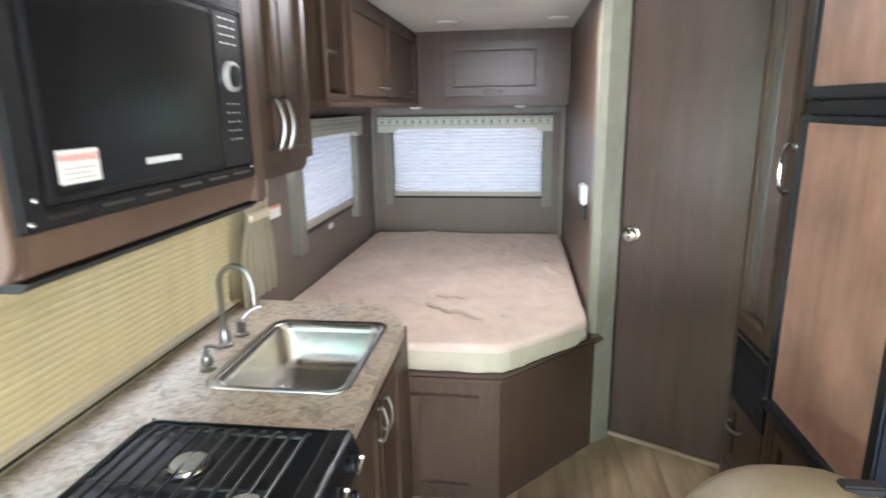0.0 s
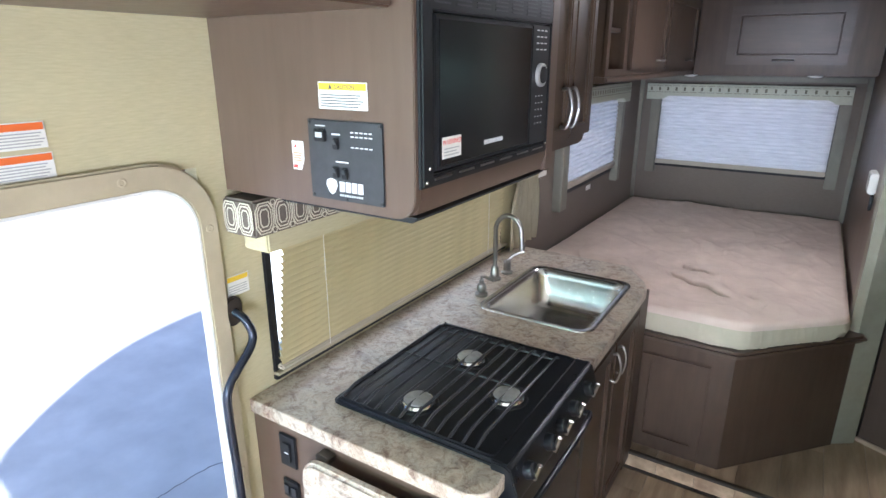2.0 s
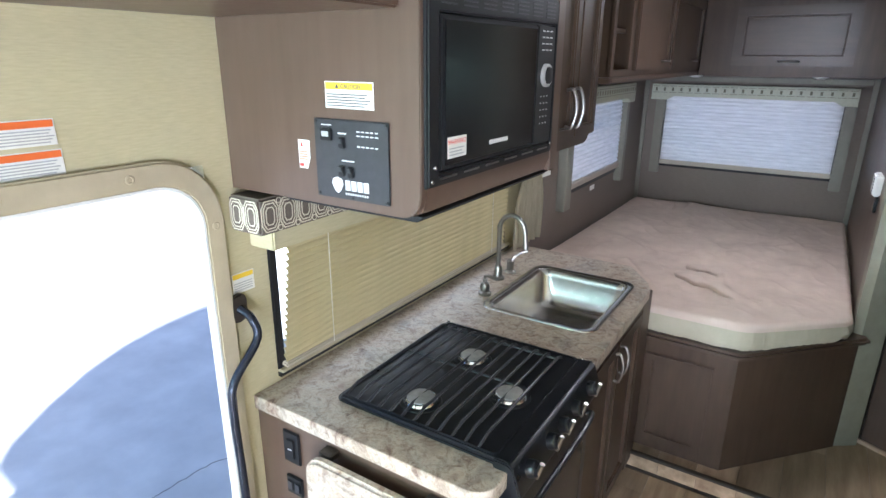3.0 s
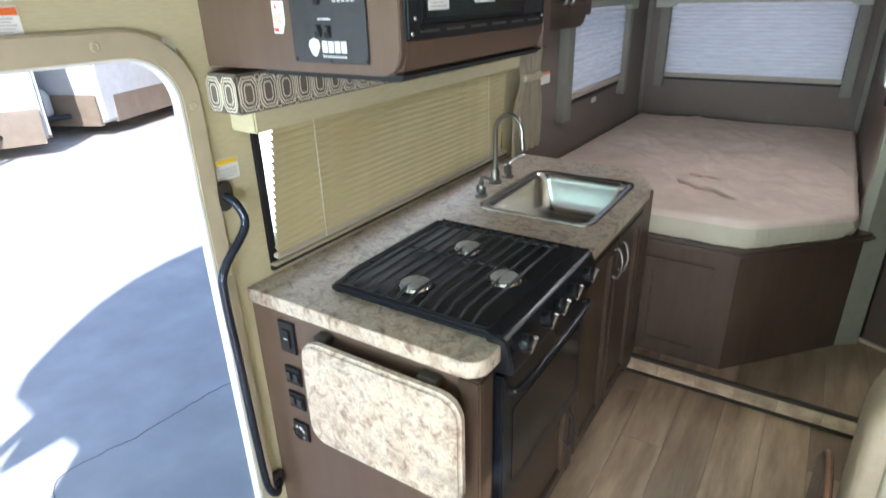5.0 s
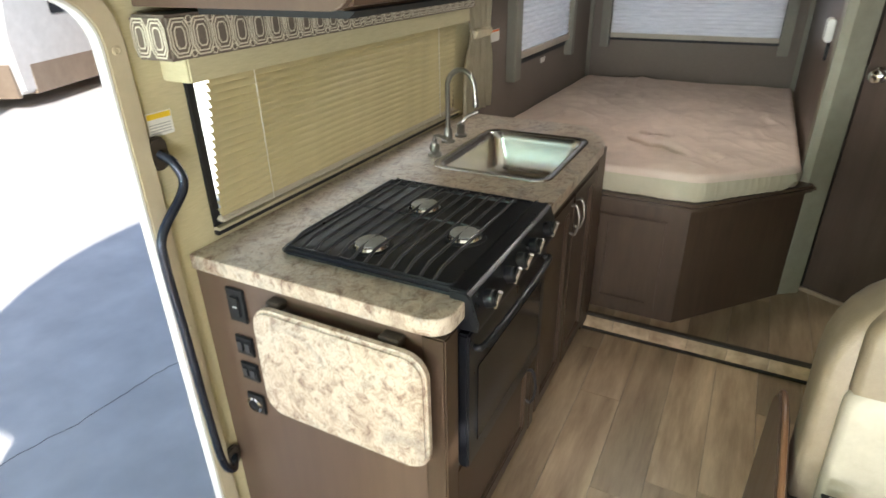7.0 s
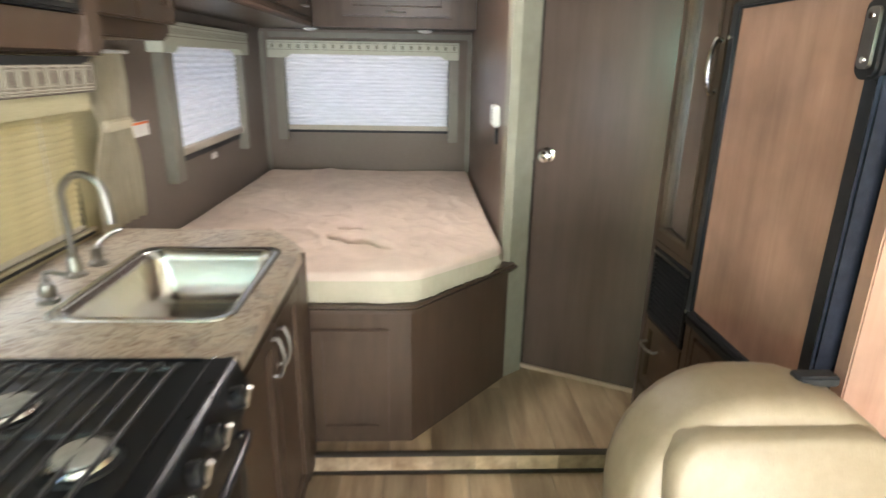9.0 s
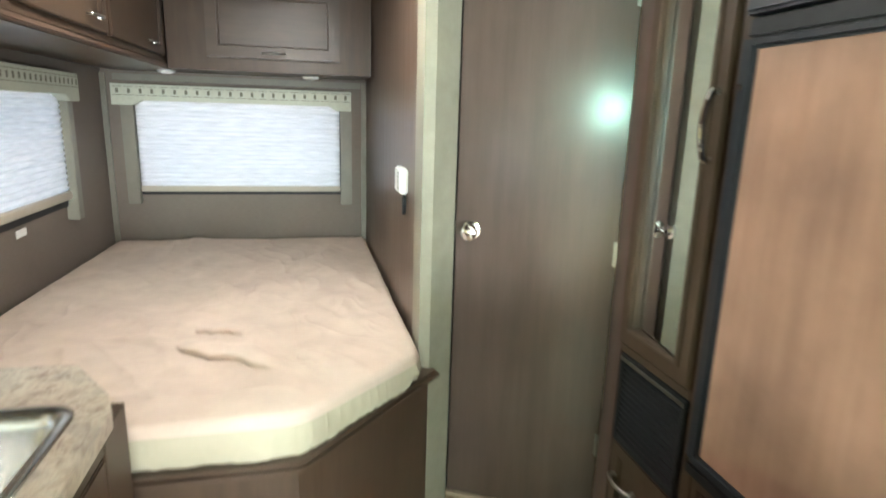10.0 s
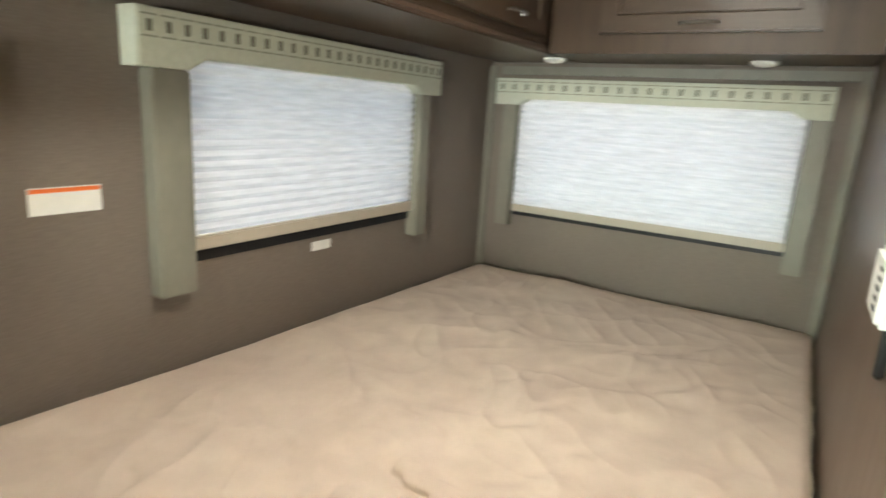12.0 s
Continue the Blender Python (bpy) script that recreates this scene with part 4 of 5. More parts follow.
# ---- kitchen window with blind, cornice and curtain ----
kwin = thing("window_kitchen", (XL, 0.76, KWIN[2]), "kitchen window with black frame behind a blind", "window", kind="structure")
part("window_frame", prism(rect(KWIN[0] - 0.02, KWIN[1] + 0.02, KWIN[2] - 0.012, KWIN[3] + 0.012), on_x(XL + 0.001), (0.010, 0, 0), [rect(KWIN[0] + 0.004, KWIN[1] - 0.01, KWIN[2] + 0.012, KWIN[3] - 0.02)], bevel=0.003), BLACKPLASTIC, kwin, "black window frame")
# Black strip draws the shadow line between sill and counter.
part("sill_shadow", box(XL + 0.001, XL + 0.016, KWIN[0] - 0.02, KWIN[1] + 0.06, 0.930, 0.944, 0.002), BLACKPLASTIC, kwin, "dark strip in place of the shadow line over the counter")
part("sill", box(XL + 0.001, XL + 0.024, KWIN[0] - 0.02, KWIN[1] + 0.06, 0.9445, 0.952, 0.002), FRAMEPLASTIC, kwin, "tan sill strip")
pane = part("pane", box(XL - 0.034, XL - 0.030, KWIN[0], KWIN[1], KWIN[2], KWIN[3]), GLASS, kwin)
pane.visible_shadow = False
blind = thing("venetian_blind", (0.0, 0.74, 0.975), "lowered cream mini blind", "blind")
part("head_rail", box(XL + 0.012, 0.008, 0.120, 1.375, 1.315, 1.345, 0.003), RAIL, blind)
part("bottom_rail", box(-0.012, 0.012, 0.080, 1.328, 0.980, 0.994, 0.004), RAIL, blind, "beige bottom rail")
ns = 18
sbm = prism([(-0.0125, -0.0035), (-0.0065, -0.0006), (0.0, 0.0005), (0.0065, -0.0006), (0.0125, -0.0035), (0.0125, -0.0028), (0.0065, 0.0002), (0.0, 0.0013), (-0.0065, 0.0002), (-0.0125, -0.0028)], lambda u, v: (0.0 - u * 0.50 + v * 0.866, 0.086, 1.002 + u * 0.866 + v * 0.50), (0, 1.240, 0))
slat = part("slat", sbm, SLAT, blind)
for k in range(1, ns):
    s2 = new("slat", slat.data)
    s2.parent = blind
    s2.location = (0, 0.0023 * k, 0.0180 * k)
for cy in (0.255, 1.20):
    part("cord", tube([(0.0125, cy, 0.985), (0.0125, cy, 1.32)], 0.0009, 5), WHITEPLASTIC, blind)
cornice = thing("cornice", (0.02, 0.73, 1.29), "brown and cream octagon-print cornice over the kitchen window", "valance")
part("box", box(XL + 0.001, 0.038, 0.048, 1.415, 1.315, 1.41, 0.004), BEIGE, cornice, "plain tan lower band")
part("cloth", box(XL + 0.001, 0.056, 0.000, 1.430, 1.366, 1.452, 0.006), PRINTBROWN, cornice)


def octagon(c, a, b, cut=0.42):
    """An upright octagon with half width a and half height b, its corners cut by a share of a."""
    k = a * cut
    return [(c[0] + u, c[1] + v) for u, v in ((a, b - 1.6 * k), (a - k, b), (-a + k, b), (-a, b - 1.6 * k), (-a, -b + 1.6 * k), (-a + k, -b), (a - k, -b), (a, -b + 1.6 * k))]


def add_ring(bm, c, a, b, line, place, depth):
    """A thin raised line round an octagon."""
    o, i = octagon(c, a, b), octagon(c, a - line, b - line)
    hi = [bm.verts.new(Vector(place(*p)) + Vector(depth)) for p in o]
    inn = [bm.verts.new(Vector(place(*p)) + Vector(depth)) for p in i]
    lo = [bm.verts.new(place(*p)) for p in o]
    for k in range(8):
        j = (k + 1) % 8
        bm.faces.new((hi[k], hi[j], inn[j], inn[k]))
        bm.faces.new((lo[k], lo[j], hi[j], hi[k]))


bm = bmesh.new()
PITCH = 0.0545
for k in range(26):
    c = (0.030 + PITCH * k, 1.409)
    for a, b in ((0.0262, 0.0370), (0.0205, 0.0305), (0.0130, 0.0215)):
        add_ring(bm, c, a, b, 0.0030, on_x(0.0562), (0.0006, 0, 0))
    for zz in (1.3765, 1.4415):
        if k < 25:
            add_ring(bm, (c[0] + PITCH / 2, zz), 0.0075, 0.0070, 0.0022, on_x(0.0562), (0.0006, 0, 0))
for u in (-0.0215, 0.0285):
    for a, b in ((0.0245, 0.0370), (0.0190, 0.0305), (0.0120, 0.0215)):
        add_ring(bm, (u, 1.409), a, b, 0.0030, on_y(-0.0002), (0, -0.0006, 0))
part("print", bm, PRINTCREAM, cornice, "cream octagon print", smooth=0)

curtain = thing("curtain", (0.0, 1.66, 0.92), "tan curtain gathered by a tieback", "curtain")
bm = bmesh.new()
cols, rows_ = 46, 26
grid = []
for j in range(rows_):
    v = j / (rows_ - 1)
    z = 1.475 - 0.55 * v
    pinch = 1 - 0.34 * math.exp(-((v - 0.40) / 0.16) ** 2)
    line = []
    for i in range(cols):
        u = i / (cols - 1)
        y = 1.59 + 0.02 * (1 - pinch) + (u - 0.5) * 0.27 * pinch * (1.0 + 0.12 * v)
        x = -0.005 + (0.012 + 0.005 * math.sin(9 * u)) * math.sin(u * 2 * math.pi * 6 + 0.8 * math.sin(3 * v)) * (0.5 + 0.5 * pinch) + 0.018 * (1 - pinch)
        line.append(bm.verts.new((x, y, z)))
    grid.append(line)
for j in range(rows_ - 1):
    for i in range(cols - 1):
        bm.faces.new((grid[j][i], grid[j + 1][i], grid[j + 1][i + 1], grid[j][i + 1]))
bmesh.ops.solidify(bm, geom=bm.faces[:], thickness=0.003)
part("drape", bm, CURTAIN, curtain, smooth=60)
part("tieback", prism(shift(rounded(0.178, 0.036, 0.016, 5), 1.598, 1.255), on_x(0.004), (0.020, 0, 0), bevel=0.006), CURTAIN, curtain, "tan tieback band")
part("rod", tube([(0.0, 1.44, 1.478), (0.0, 1.75, 1.478)], 0.006, 8), WHITEPLASTIC, curtain, "white curtain track")

# ---- entry wall fittings ----
grab = thing("grab_handle", (XL, -0.05, 0.27), "dark blue bent steel grab handle beside the door", "handle")
gp = curve_points([(XL + 0.012, -0.010, 1.172), (XL + 0.045, -0.004, 1.152), (XL + 0.060, -0.006, 1.10), (XL + 0.060, -0.082, 1.02), (XL + 0.060, -0.094, 0.95), (XL + 0.060, -0.090, 0.75), (XL + 0.060, -0.086, 0.50), (XL + 0.060, -0.078, 0.34), (XL + 0.05, -0.045, 0.28), (XL + 0.012, -0.006, 0.275)], 8)
part("bar", tube(gp, 0.0105, 12), HANDLEBLUE, grab)
for gzz in (1.172, 0.275):
    part("mount", prism(shift(rounded(0.05, 0.075, 0.024, 6), -0.010, gzz), on_x(XL + 0.001), (0.014, 0, 0), bevel=0.005), NOSING, grab, "dark oval mount")
for k, z in enumerate((1.605, 1.552)):
    st = thing("warning_label", (XL, -0.39, z), "white warning label with orange head", "label", group="labels over the entry door")
    part("sheet", box(XL + 0.0005, XL + 0.0013, -0.436 + 0.004 * k, -0.333 + 0.004 * k, z, z + 0.045), PAPER, st)
    part("head", box(XL + 0.0014, XL + 0.0018, -0.434 + 0.004 * k, -0.335 + 0.004 * k, z + 0.031, z + 0.043), ORANGE, st, "orange head strip")
    part("small_print", boxes([(XL + 0.0014, XL + 0.0018, -0.430, -0.344 + 0.004 * (q % 3), z + 0.004 + 0.0052 * q, z + 0.0062 + 0.0052 * q) for q in range(5)]), GREYINK, st)
yl = thing("caution_label", (XL, 0.025, 1.205), "small white caution label with yellow head", "label")
part("sheet", box(XL + 0.0005, XL + 0.0013, -0.014, 0.050, 1.205, 1.256), PAPER, yl)
part("head", box(XL + 0.0014, XL + 0.0018, -0.012, 0.048, 1.242, 1.254), YELLOW, yl, "yellow head strip")
part("small_print", boxes([(XL + 0.0014, XL + 0.0018, -0.010, 0.044, 1.211 + 0.006 * q, 1.2132 + 0.006 * q) for q in range(4)]), GREYINK, yl)

# ---- bed corner ----
BEDTOP = 0.742
XB = -0.085


bed_base = thing("bed_base", (0.7, 2.6, UPPER), "dark brown cabinet base under the corner bed", "bed base")
bb = [(0.575, 1.480), (0.962, 1.480), (1.364, 1.931), (1.337, 1.97), (1.337, YR - 0.002), (XB + 0.002, YR - 0.002), (XB + 0.002, 1.56), (0.575, 1.56)]
part("body", prism(bb, on_z(UPPER), (0, 0, 0.514)), WOOD, bed_base)
lip = [(0.575, 1.462), (0.960, 1.462), (0.984, 1.471), (1.398, 1.912), (1.386, 1.940), (1.3365, 1.98), (1.3365, YR - 0.004), (XB + 0.004, YR - 0.004), (XB + 0.004, 1.55), (0.575, 1.55)]
part("top_edge", prism(lip, on_z(0.640), (0, 0, 0.032), bevel=0.012, seg=4), WOOD_H, bed_base, "rounded wooden rim")
shaker_y(bed_base, 1.4795, 0.612, 0.885, 0.16, 0.585, t=0.012, rail=0.045)
mattress = thing("mattress", (0.6, 2.6, 0.673), "mattress in a wrinkled pinkish beige fitted sheet", "mattress")
bm = bmesh.new()
X0, Y0, Y1 = XB + 0.012, 1.492, YR - 0.015
nx, ny = 300, 420
ROUND = 0.14
CORNERS = [(0.972 - 0.414 * ROUND, 1.492 + ROUND, -90, -45), (1.325 - ROUND, 1.845 + 0.414 * ROUND, -45, 0)]


def inside(x, y):
    """Distance to the nearest edge of the mattress, whose two front corners are rounded."""
    d = min(x - X0, y - Y0, Y1 - y, 1.325 - x)
    d = min(d, ((1.325 - x) + (y - 1.845) * (0.353 / 0.353)) / math.sqrt(2))
    for cx, cy, a0, a1 in CORNERS:
        if a0 <= math.degrees(math.atan2(y - cy, x - cx)) <= a1:
            d = min(d, ROUND - math.hypot(x - cx, y - cy))
    return d


def right_edge(y):
    x = 1.325 if y >= 1.845 else 1.325 - (1.845 - y) * (0.353 / 0.353)
    for cx, cy, a0, a1 in CORNERS:
        if cy + ROUND * math.sin(radians(a0)) <= y <= cy + ROUND * math.sin(radians(a1)):
            x = min(x, cx + math.sqrt(max(0.0, ROUND ** 2 - (cy - y) ** 2)))
    return x


# creases: start, end, height, breadth
# deep folds whose far lip hangs over the near side
FOLDS = [((0.585, 2.06), (0.90, 1.775), 0.039, 0.013), ((0.62, 2.205), (0.79, 2.075), 0.024, 0.011), ((0.965, 1.93), (1.03, 1.72), 0.013, 0.010)]
CREASES = [((0.50, 2.44), (0.72, 2.28), 0.009, 0.012),
           ((0.35, 2.15), (0.60, 1.98), 0.008, 0.014), ((1.05, 2.5), (1.14, 2.10), 0.009, 0.014), ((0.75, 2.9), (0.60, 2.55), 0.009, 0.015),
           ((0.40, 3.1), (0.55, 2.75), 0.008, 0.016), ((1.0, 3.2), (0.88, 2.8), 0.009, 0.016), ((0.90, 1.98), (1.04, 1.70), 0.012, 0.012),
           ((0.30, 2.5), (0.50, 2.25), 0.009, 0.014), ((0.95, 2.5), (0.80, 2.2), 0.010, 0.014), ((0.62, 1.80), (0.58, 1.55), 0.008, 0.013),
           ((0.20, 1.95), (0.42, 1.70), 0.008, 0.014), ((1.16, 2.9), (1.20, 2.5), 0.009, 0.014), ((1.10, 3.35), (0.80, 3.05), 0.010, 0.013), ((1.14, 3.05), (0.86, 2.72), 0.010, 0.013), ((0.82, 2.62), (0.70, 2.36), 0.013, 0.012), ((0.25, 3.4), (0.45, 3.1), 0.007, 0.016)]


def fold(x, y):
    """Height and sideways shift of the cloth at the deep folds."""
    h = dx = dy = 0.0
    for (ax, ay), (bx, by), amp, wd in FOLDS:
        ex, ey = bx - ax, by - ay
        n = math.hypot(ex, ey)
        t = ((x - ax) * ex + (y - ay) * ey) / (n * n)
        if not 0 < t < 1:
            continue
        s = ((x - ax) * -ey + (y - ay) * ex) / n + 0.016 * math.sin(7 * t) + 0.006 * math.sin(19 * t + ax * 9)
        if abs(s) > 0.16:
            continue
        env = math.sin(math.pi * t) ** 0.6
        h += amp * env * (0.55 * math.exp(-(((s - 1.6 * wd) / (2.6 * wd)) ** 2)) - 0.55 * math.exp(-(((s + 1.0 * wd) / (1.5 * wd)) ** 2)))
        k = 0.85 * amp * env * math.exp(-(((s - 0.7 * wd) / (1.1 * wd)) ** 2))
        dx, dy = dx + k * ey / n, dy - k * ex / n
    return h, dx, dy


def wrinkle(x, y):
    wx, wy = x + 0.06 * noise.noise(Vector((x * 4, y * 4, 9.0))), y + 0.06 * noise.noise(Vector((x * 4, y * 4, 5.0)))
    p = Vector((wx * 2.6, wy * 2.0, 0.3))
    h = 0.015 * noise.noise(p) + 0.014 * noise.noise(p * 2.4) + 0.0045 * noise.noise(p * 5.5)
    h += 0.0065 * (1 - abs(noise.noise(Vector((wx * 7.0 + wy * 4.0, wy * 3.0 - wx * 2.4, 1.7))))) ** 5
    h += 0.005 * (1 - abs(noise.noise(Vector((wx * 4.2 - wy * 1.1, wy * 4.4 + wx, 4.1))))) ** 6
    for (ax, ay), (bx, by), amp, wd in CREASES:
        ex, ey = bx - ax, by - ay
        ll = ex * ex + ey * ey
        t = ((x - ax) * ex + (y - ay) * ey) / ll
        if not 0 < t < 1:
            continue
        n = math.sqrt(ll)
        s = ((x - ax) * -ey + (y - ay) * ex) / n + 0.014 * math.sin(8 * t) + 0.006 * math.sin(19 * t + ax * 9)
        if abs(s) > 0.16:
            continue
        g = 0.6 * math.exp(-(((s - 1.5 * wd) / (3.0 * wd)) ** 2)) - 0.6 * math.exp(-(((s + 0.8 * wd) / (1.5 * wd)) ** 2))
        h += amp * g * math.sin(math.pi * t) ** 0.7
    return h


verts = []
for j in range(ny + 1):
    y = Y0 + (Y1 - Y0) * (j / ny) ** 1.35
    xm = right_edge(y)
    row = []
    for i in range(nx + 1):
        x = X0 + (xm - X0) * i / nx
        d = max(0.0, inside(x, y))
        r = 0.028
        z = BEDTOP + 0.018 * (2.6 - y) + 0.020 * max(0.0, (2.6 - y) / 1.1) ** 2 - (r - math.sqrt(max(0, r * r - (r - d) ** 2)) if d < r else 0)
        fh, fx, fy = fold(x, y)
        row.append(bm.verts.new((x + fx, y + fy, z + fh + wrinkle(x, y) * min(1, d / 0.09))))
    verts.append(row)
for j in range(ny):
    for i in range(nx):
        bm.faces.new((verts[j][i], verts[j][i + 1], verts[j + 1][i + 1], verts[j + 1][i]))
rim = [verts[0][i] for i in range(nx + 1)] + [verts[j][nx] for j in range(1, ny + 1)] + [verts[ny][i] for i in range(nx - 1, -1, -1)] + [verts[j][0] for j in range(ny - 1, 0, -1)]
edge = [v.co.copy() for v in rim]
bmesh.ops.recalc_face_normals(bm, faces=bm.faces)
part("top_sheet", bm, SHEET, mattress, "pinkish beige wrinkled top", smooth=180)
bm = bmesh.new()
rings = [[], [], []]
for k, v in enumerate(edge):
    wv = 0.009 * noise.noise(Vector((v.x * 15, v.y * 15, 0))) + 0.009 * (1 - abs(noise.noise(Vector((v.x * 22, v.y * 22, 7))))) ** 6 * (1.0 if v.x > 0.9 and v.y < 2.0 else 0.3) + 0.004 * noise.noise(Vector((v.x * 42, v.y * 42, 3)))
    o = (Vector((v.x, v.y, 0)) - Vector((0.6, 2.7, 0))).normalized()
    rings[0].append(bm.verts.new(v + o * 0.0005))
    rings[1].append(bm.verts.new((v.x + o.x * (wv + 0.004), v.y + o.y * (wv + 0.004), 0.712)))
    rings[2].append(bm.verts.new((v.x - o.x * wv, v.y - o.y * wv, 0.674)))
for a, b in zip(rings, rings[1:]):
    for k in range(len(a)):
        j = (k + 1) % len(a)
        bm.faces.new((a[k], b[k], b[j], a[j]))
bm.faces.new(rings[2][::-1])
bmesh.ops.recalc_face_normals(bm, faces=bm.faces)
part("side_band", bm, SIDEBAND, mattress, "greenish cream side of the sheet", smooth=60)


def pleated(parent, place, a0, a1, z0, z1, n):
    """A pleated shade: place(a, out, z) puts it into space."""
    bm = bmesh.new()
    p = []
    for k in range(2 * n + 1):
        z = z0 + (z1 - z0) * k / (2 * n)
        out = 0.0045 if k % 2 else -0.0045
        p.append((bm.verts.new(place(a0, out, z)), bm.verts.new(place(a1, out, z))))
    for q, w in zip(p, p[1:]):
        bm.faces.new((q[0], q[1], w[1], w[0]))
    return part("pleats", bm, PLEAT, parent, "white pleated cloth, daylight through it", smooth=0)


def dotted(parent, place, a0, a1, z, n):
    """A row of dark spots between two rows of short dashes, printed on a valance: place(u, out, v) puts it into space."""
    def patch(u0, u1, v0, v1):
        bm = bmesh.new()
        lo = [bm.verts.new(place(u, 0.0004, v)) for u, v in ((u0, v0), (u1, v0), (u1, v1), (u0, v1))]
        hi = [bm.verts.new(place(u, 0.0012, v)) for u, v in ((u0, v0), (u1, v0), (u1, v1), (u0, v1))]
        bm.faces.new(hi)
        for k in range(4):
            bm.faces.new((lo[k], lo[(k + 1) % 4], hi[(k + 1) % 4], hi[k]))
        bmesh.ops.recalc_face_normals(bm, faces=bm.faces)
        return bm

    st = (a1 - a0) / n
    c = a0 + st * 0.5
    first = [part("printed_spot", patch(c - 0.007, c + 0.007, z - 0.012, z + 0.012), DOTDARK, parent, smooth=0),
             part("printed_dash", patch(c - st * 0.42, c + st * 0.42, z + 0.020, z + 0.024), DASHPRINT, parent, smooth=0),
             part("printed_dash", patch(c - st * 0.42, c + st * 0.42, z - 0.024, z - 0.020), DASHPRINT, parent, smooth=0)]
    for k in range(1, n):
        for f in first:
            ob = new(f.name.split(".")[0], f.data)
            ob.parent = parent
            ob.location = Vector(place(c + st * k, 0, z)) - Vector(place(c, 0, z))


# side window by the bed
bwin = thing("window_bed_side", (XB, 2.65, BWIN[2]), "side window beside the bed with black frame", "window", kind="structure")
part("window_frame", prism(rect(BWIN[0] - 0.015, BWIN[1] + 0.015, BWIN[2] - 0.002, BWIN[3] + 0.01), on_x(XB - 0.001), (0.012, 0, 0), [rect(BWIN[0] + 0.02, BWIN[1] - 0.02, BWIN[2] + 0.055, BWIN[3] - 0.02)], bevel=0.003), BLACKPLASTIC, bwin, "black window frame")
bp = part("pane", box(XB - 0.055, XB - 0.05, BWIN[0], BWIN[1], BWIN[2], BWIN[3]), GLASS, bwin)
bp.visible_shadow = False
bsh = thing("pleated_shade", (XB, 2.65, 1.07), "white pleated shade glowing with daylight, lowered over the side window", "shade")
pleated(bsh, lambda a, o, z: (XB + 0.020 + o, a, z), 2.222, 3.158, 1.085, 1.53, 17)
part("bottom_rail", box(XB + 0.010, XB + 0.034, 2.218, 3.160, 1.048, 1.084, 0.004), RAIL, bsh, "beige bottom rail")
bval = thing("window_valance", (XB, 2.66, 0.97), "sage valance with dotted print and upright side boards", "valance")
vo = [(2.082, 1.482), (2.205, 1.482), (2.25, 1.510), (3.10, 1.510), (3.145, 1.482), (3.262, 1.482), (3.262, 1.604), (2.082, 1.604)]
part("valance", prism(vo, on_x(XB + 0.001), (0.070, 0, 0), bevel=0.004), VALANCE, bval)
dotted(bval, lambda u, o, v: (XB + 0.0712 + o, u, v), 2.087, 3.257, 1.566, 26)
part("side_board", box(XB + 0.001, XB + 0.052, 2.120, 2.216, 0.950, 1.481, 0.004), GREYGREEN, bval, "grey-green side board")
part("side_board", box(XB + 0.001, XB + 0.052, 3.162, 3.225, 0.950, 1.481, 0.004), GREYGREEN, bval, "grey-green side board")
bl = thing("warning_label", (XB, 1.95, 1.172), "white label with orange edge on the bedside wall", "label")
part("sheet", box(XB + 0.0005, XB + 0.0015, 1.880, 2.022, 1.172, 1.228), PAPER, bl)
part("head", box(XB + 0.0010, XB + 0.0021, 1.882, 2.020, 1.217, 1.226), ORANGE, bl, "orange edge")

# rear window
rwin = thing("window_rear", (0.62, YR, RWIN[2]), "rear window over the bed", "window", kind="structure")
part("window_frame", prism(rect(RWIN[0] - 0.015, RWIN[1] + 0.015, RWIN[2] - 0.008, RWIN[3] + 0.01), on_y(YR + 0.001), (0, -0.012, 0), [rect(RWIN[0] + 0.02, RWIN[1] - 0.02, RWIN[2] + 0.01, RWIN[3] - 0.02)], bevel=0.003), BLACKPLASTIC, rwin, "black window frame")
rp = part("pane", box(RWIN[0], RWIN[1], YR + 0.05, YR + 0.055, RWIN[2], RWIN[3]), GLASS, rwin)
rp.visible_shadow = False
rsh = thing("pleated_shade", (0.62, YR, 1.0), "white pleated shade glowing with daylight, lowered over the rear window", "shade")
pleated(rsh, lambda a, o, z: (a, YR - 0.020 + o, z), 0.082, 1.180, 1.035, 1.53, 19)
part("bottom_rail", box(0.080, 1.182, YR - 0.034, YR - 0.010, 1.002, 1.034, 0.004), RAIL, rsh, "beige bottom rail")
rval = thing("window_valance", (0.6, YR, 0.92), "sage valance with dotted print and upright side boards", "valance")
vo = [(-0.020, 1.474), (0.088, 1.474), (0.13, 1.500), (1.12, 1.500), (1.165, 1.474), (1.246, 1.474), (1.246, 1.584), (-0.020, 1.584)]
part("valance", prism(vo, on_y(YR - 0.001), (0, -0.070, 0), bevel=0.004), VALANCE, rval)
dotted(rval, lambda u, o, v: (u, YR - 0.0712 - o, v), -0.016, 1.242, 1.548, 22)
part("side_board", box(0.014, 0.078, YR - 0.052, YR - 0.001, 0.935, 1.477, 0.004), GREYGREEN, rval, "grey-green side board")
part("side_board", box(1.184, 1.250, YR - 0.052, YR - 0.001, 0.925, 1.477, 0.004), GREYGREEN, rval, "grey-green side board")
for cx in (XB + 0.001, 1.309):
    solo("corner_trim", box(cx, cx + 0.028, YR - 0.022, YR - 0.002, 0.64, 1.64, 0.003), GREYGREEN, (cx, YR, 0.64), "grey-green corner trim strip", "trim", kind="structure")
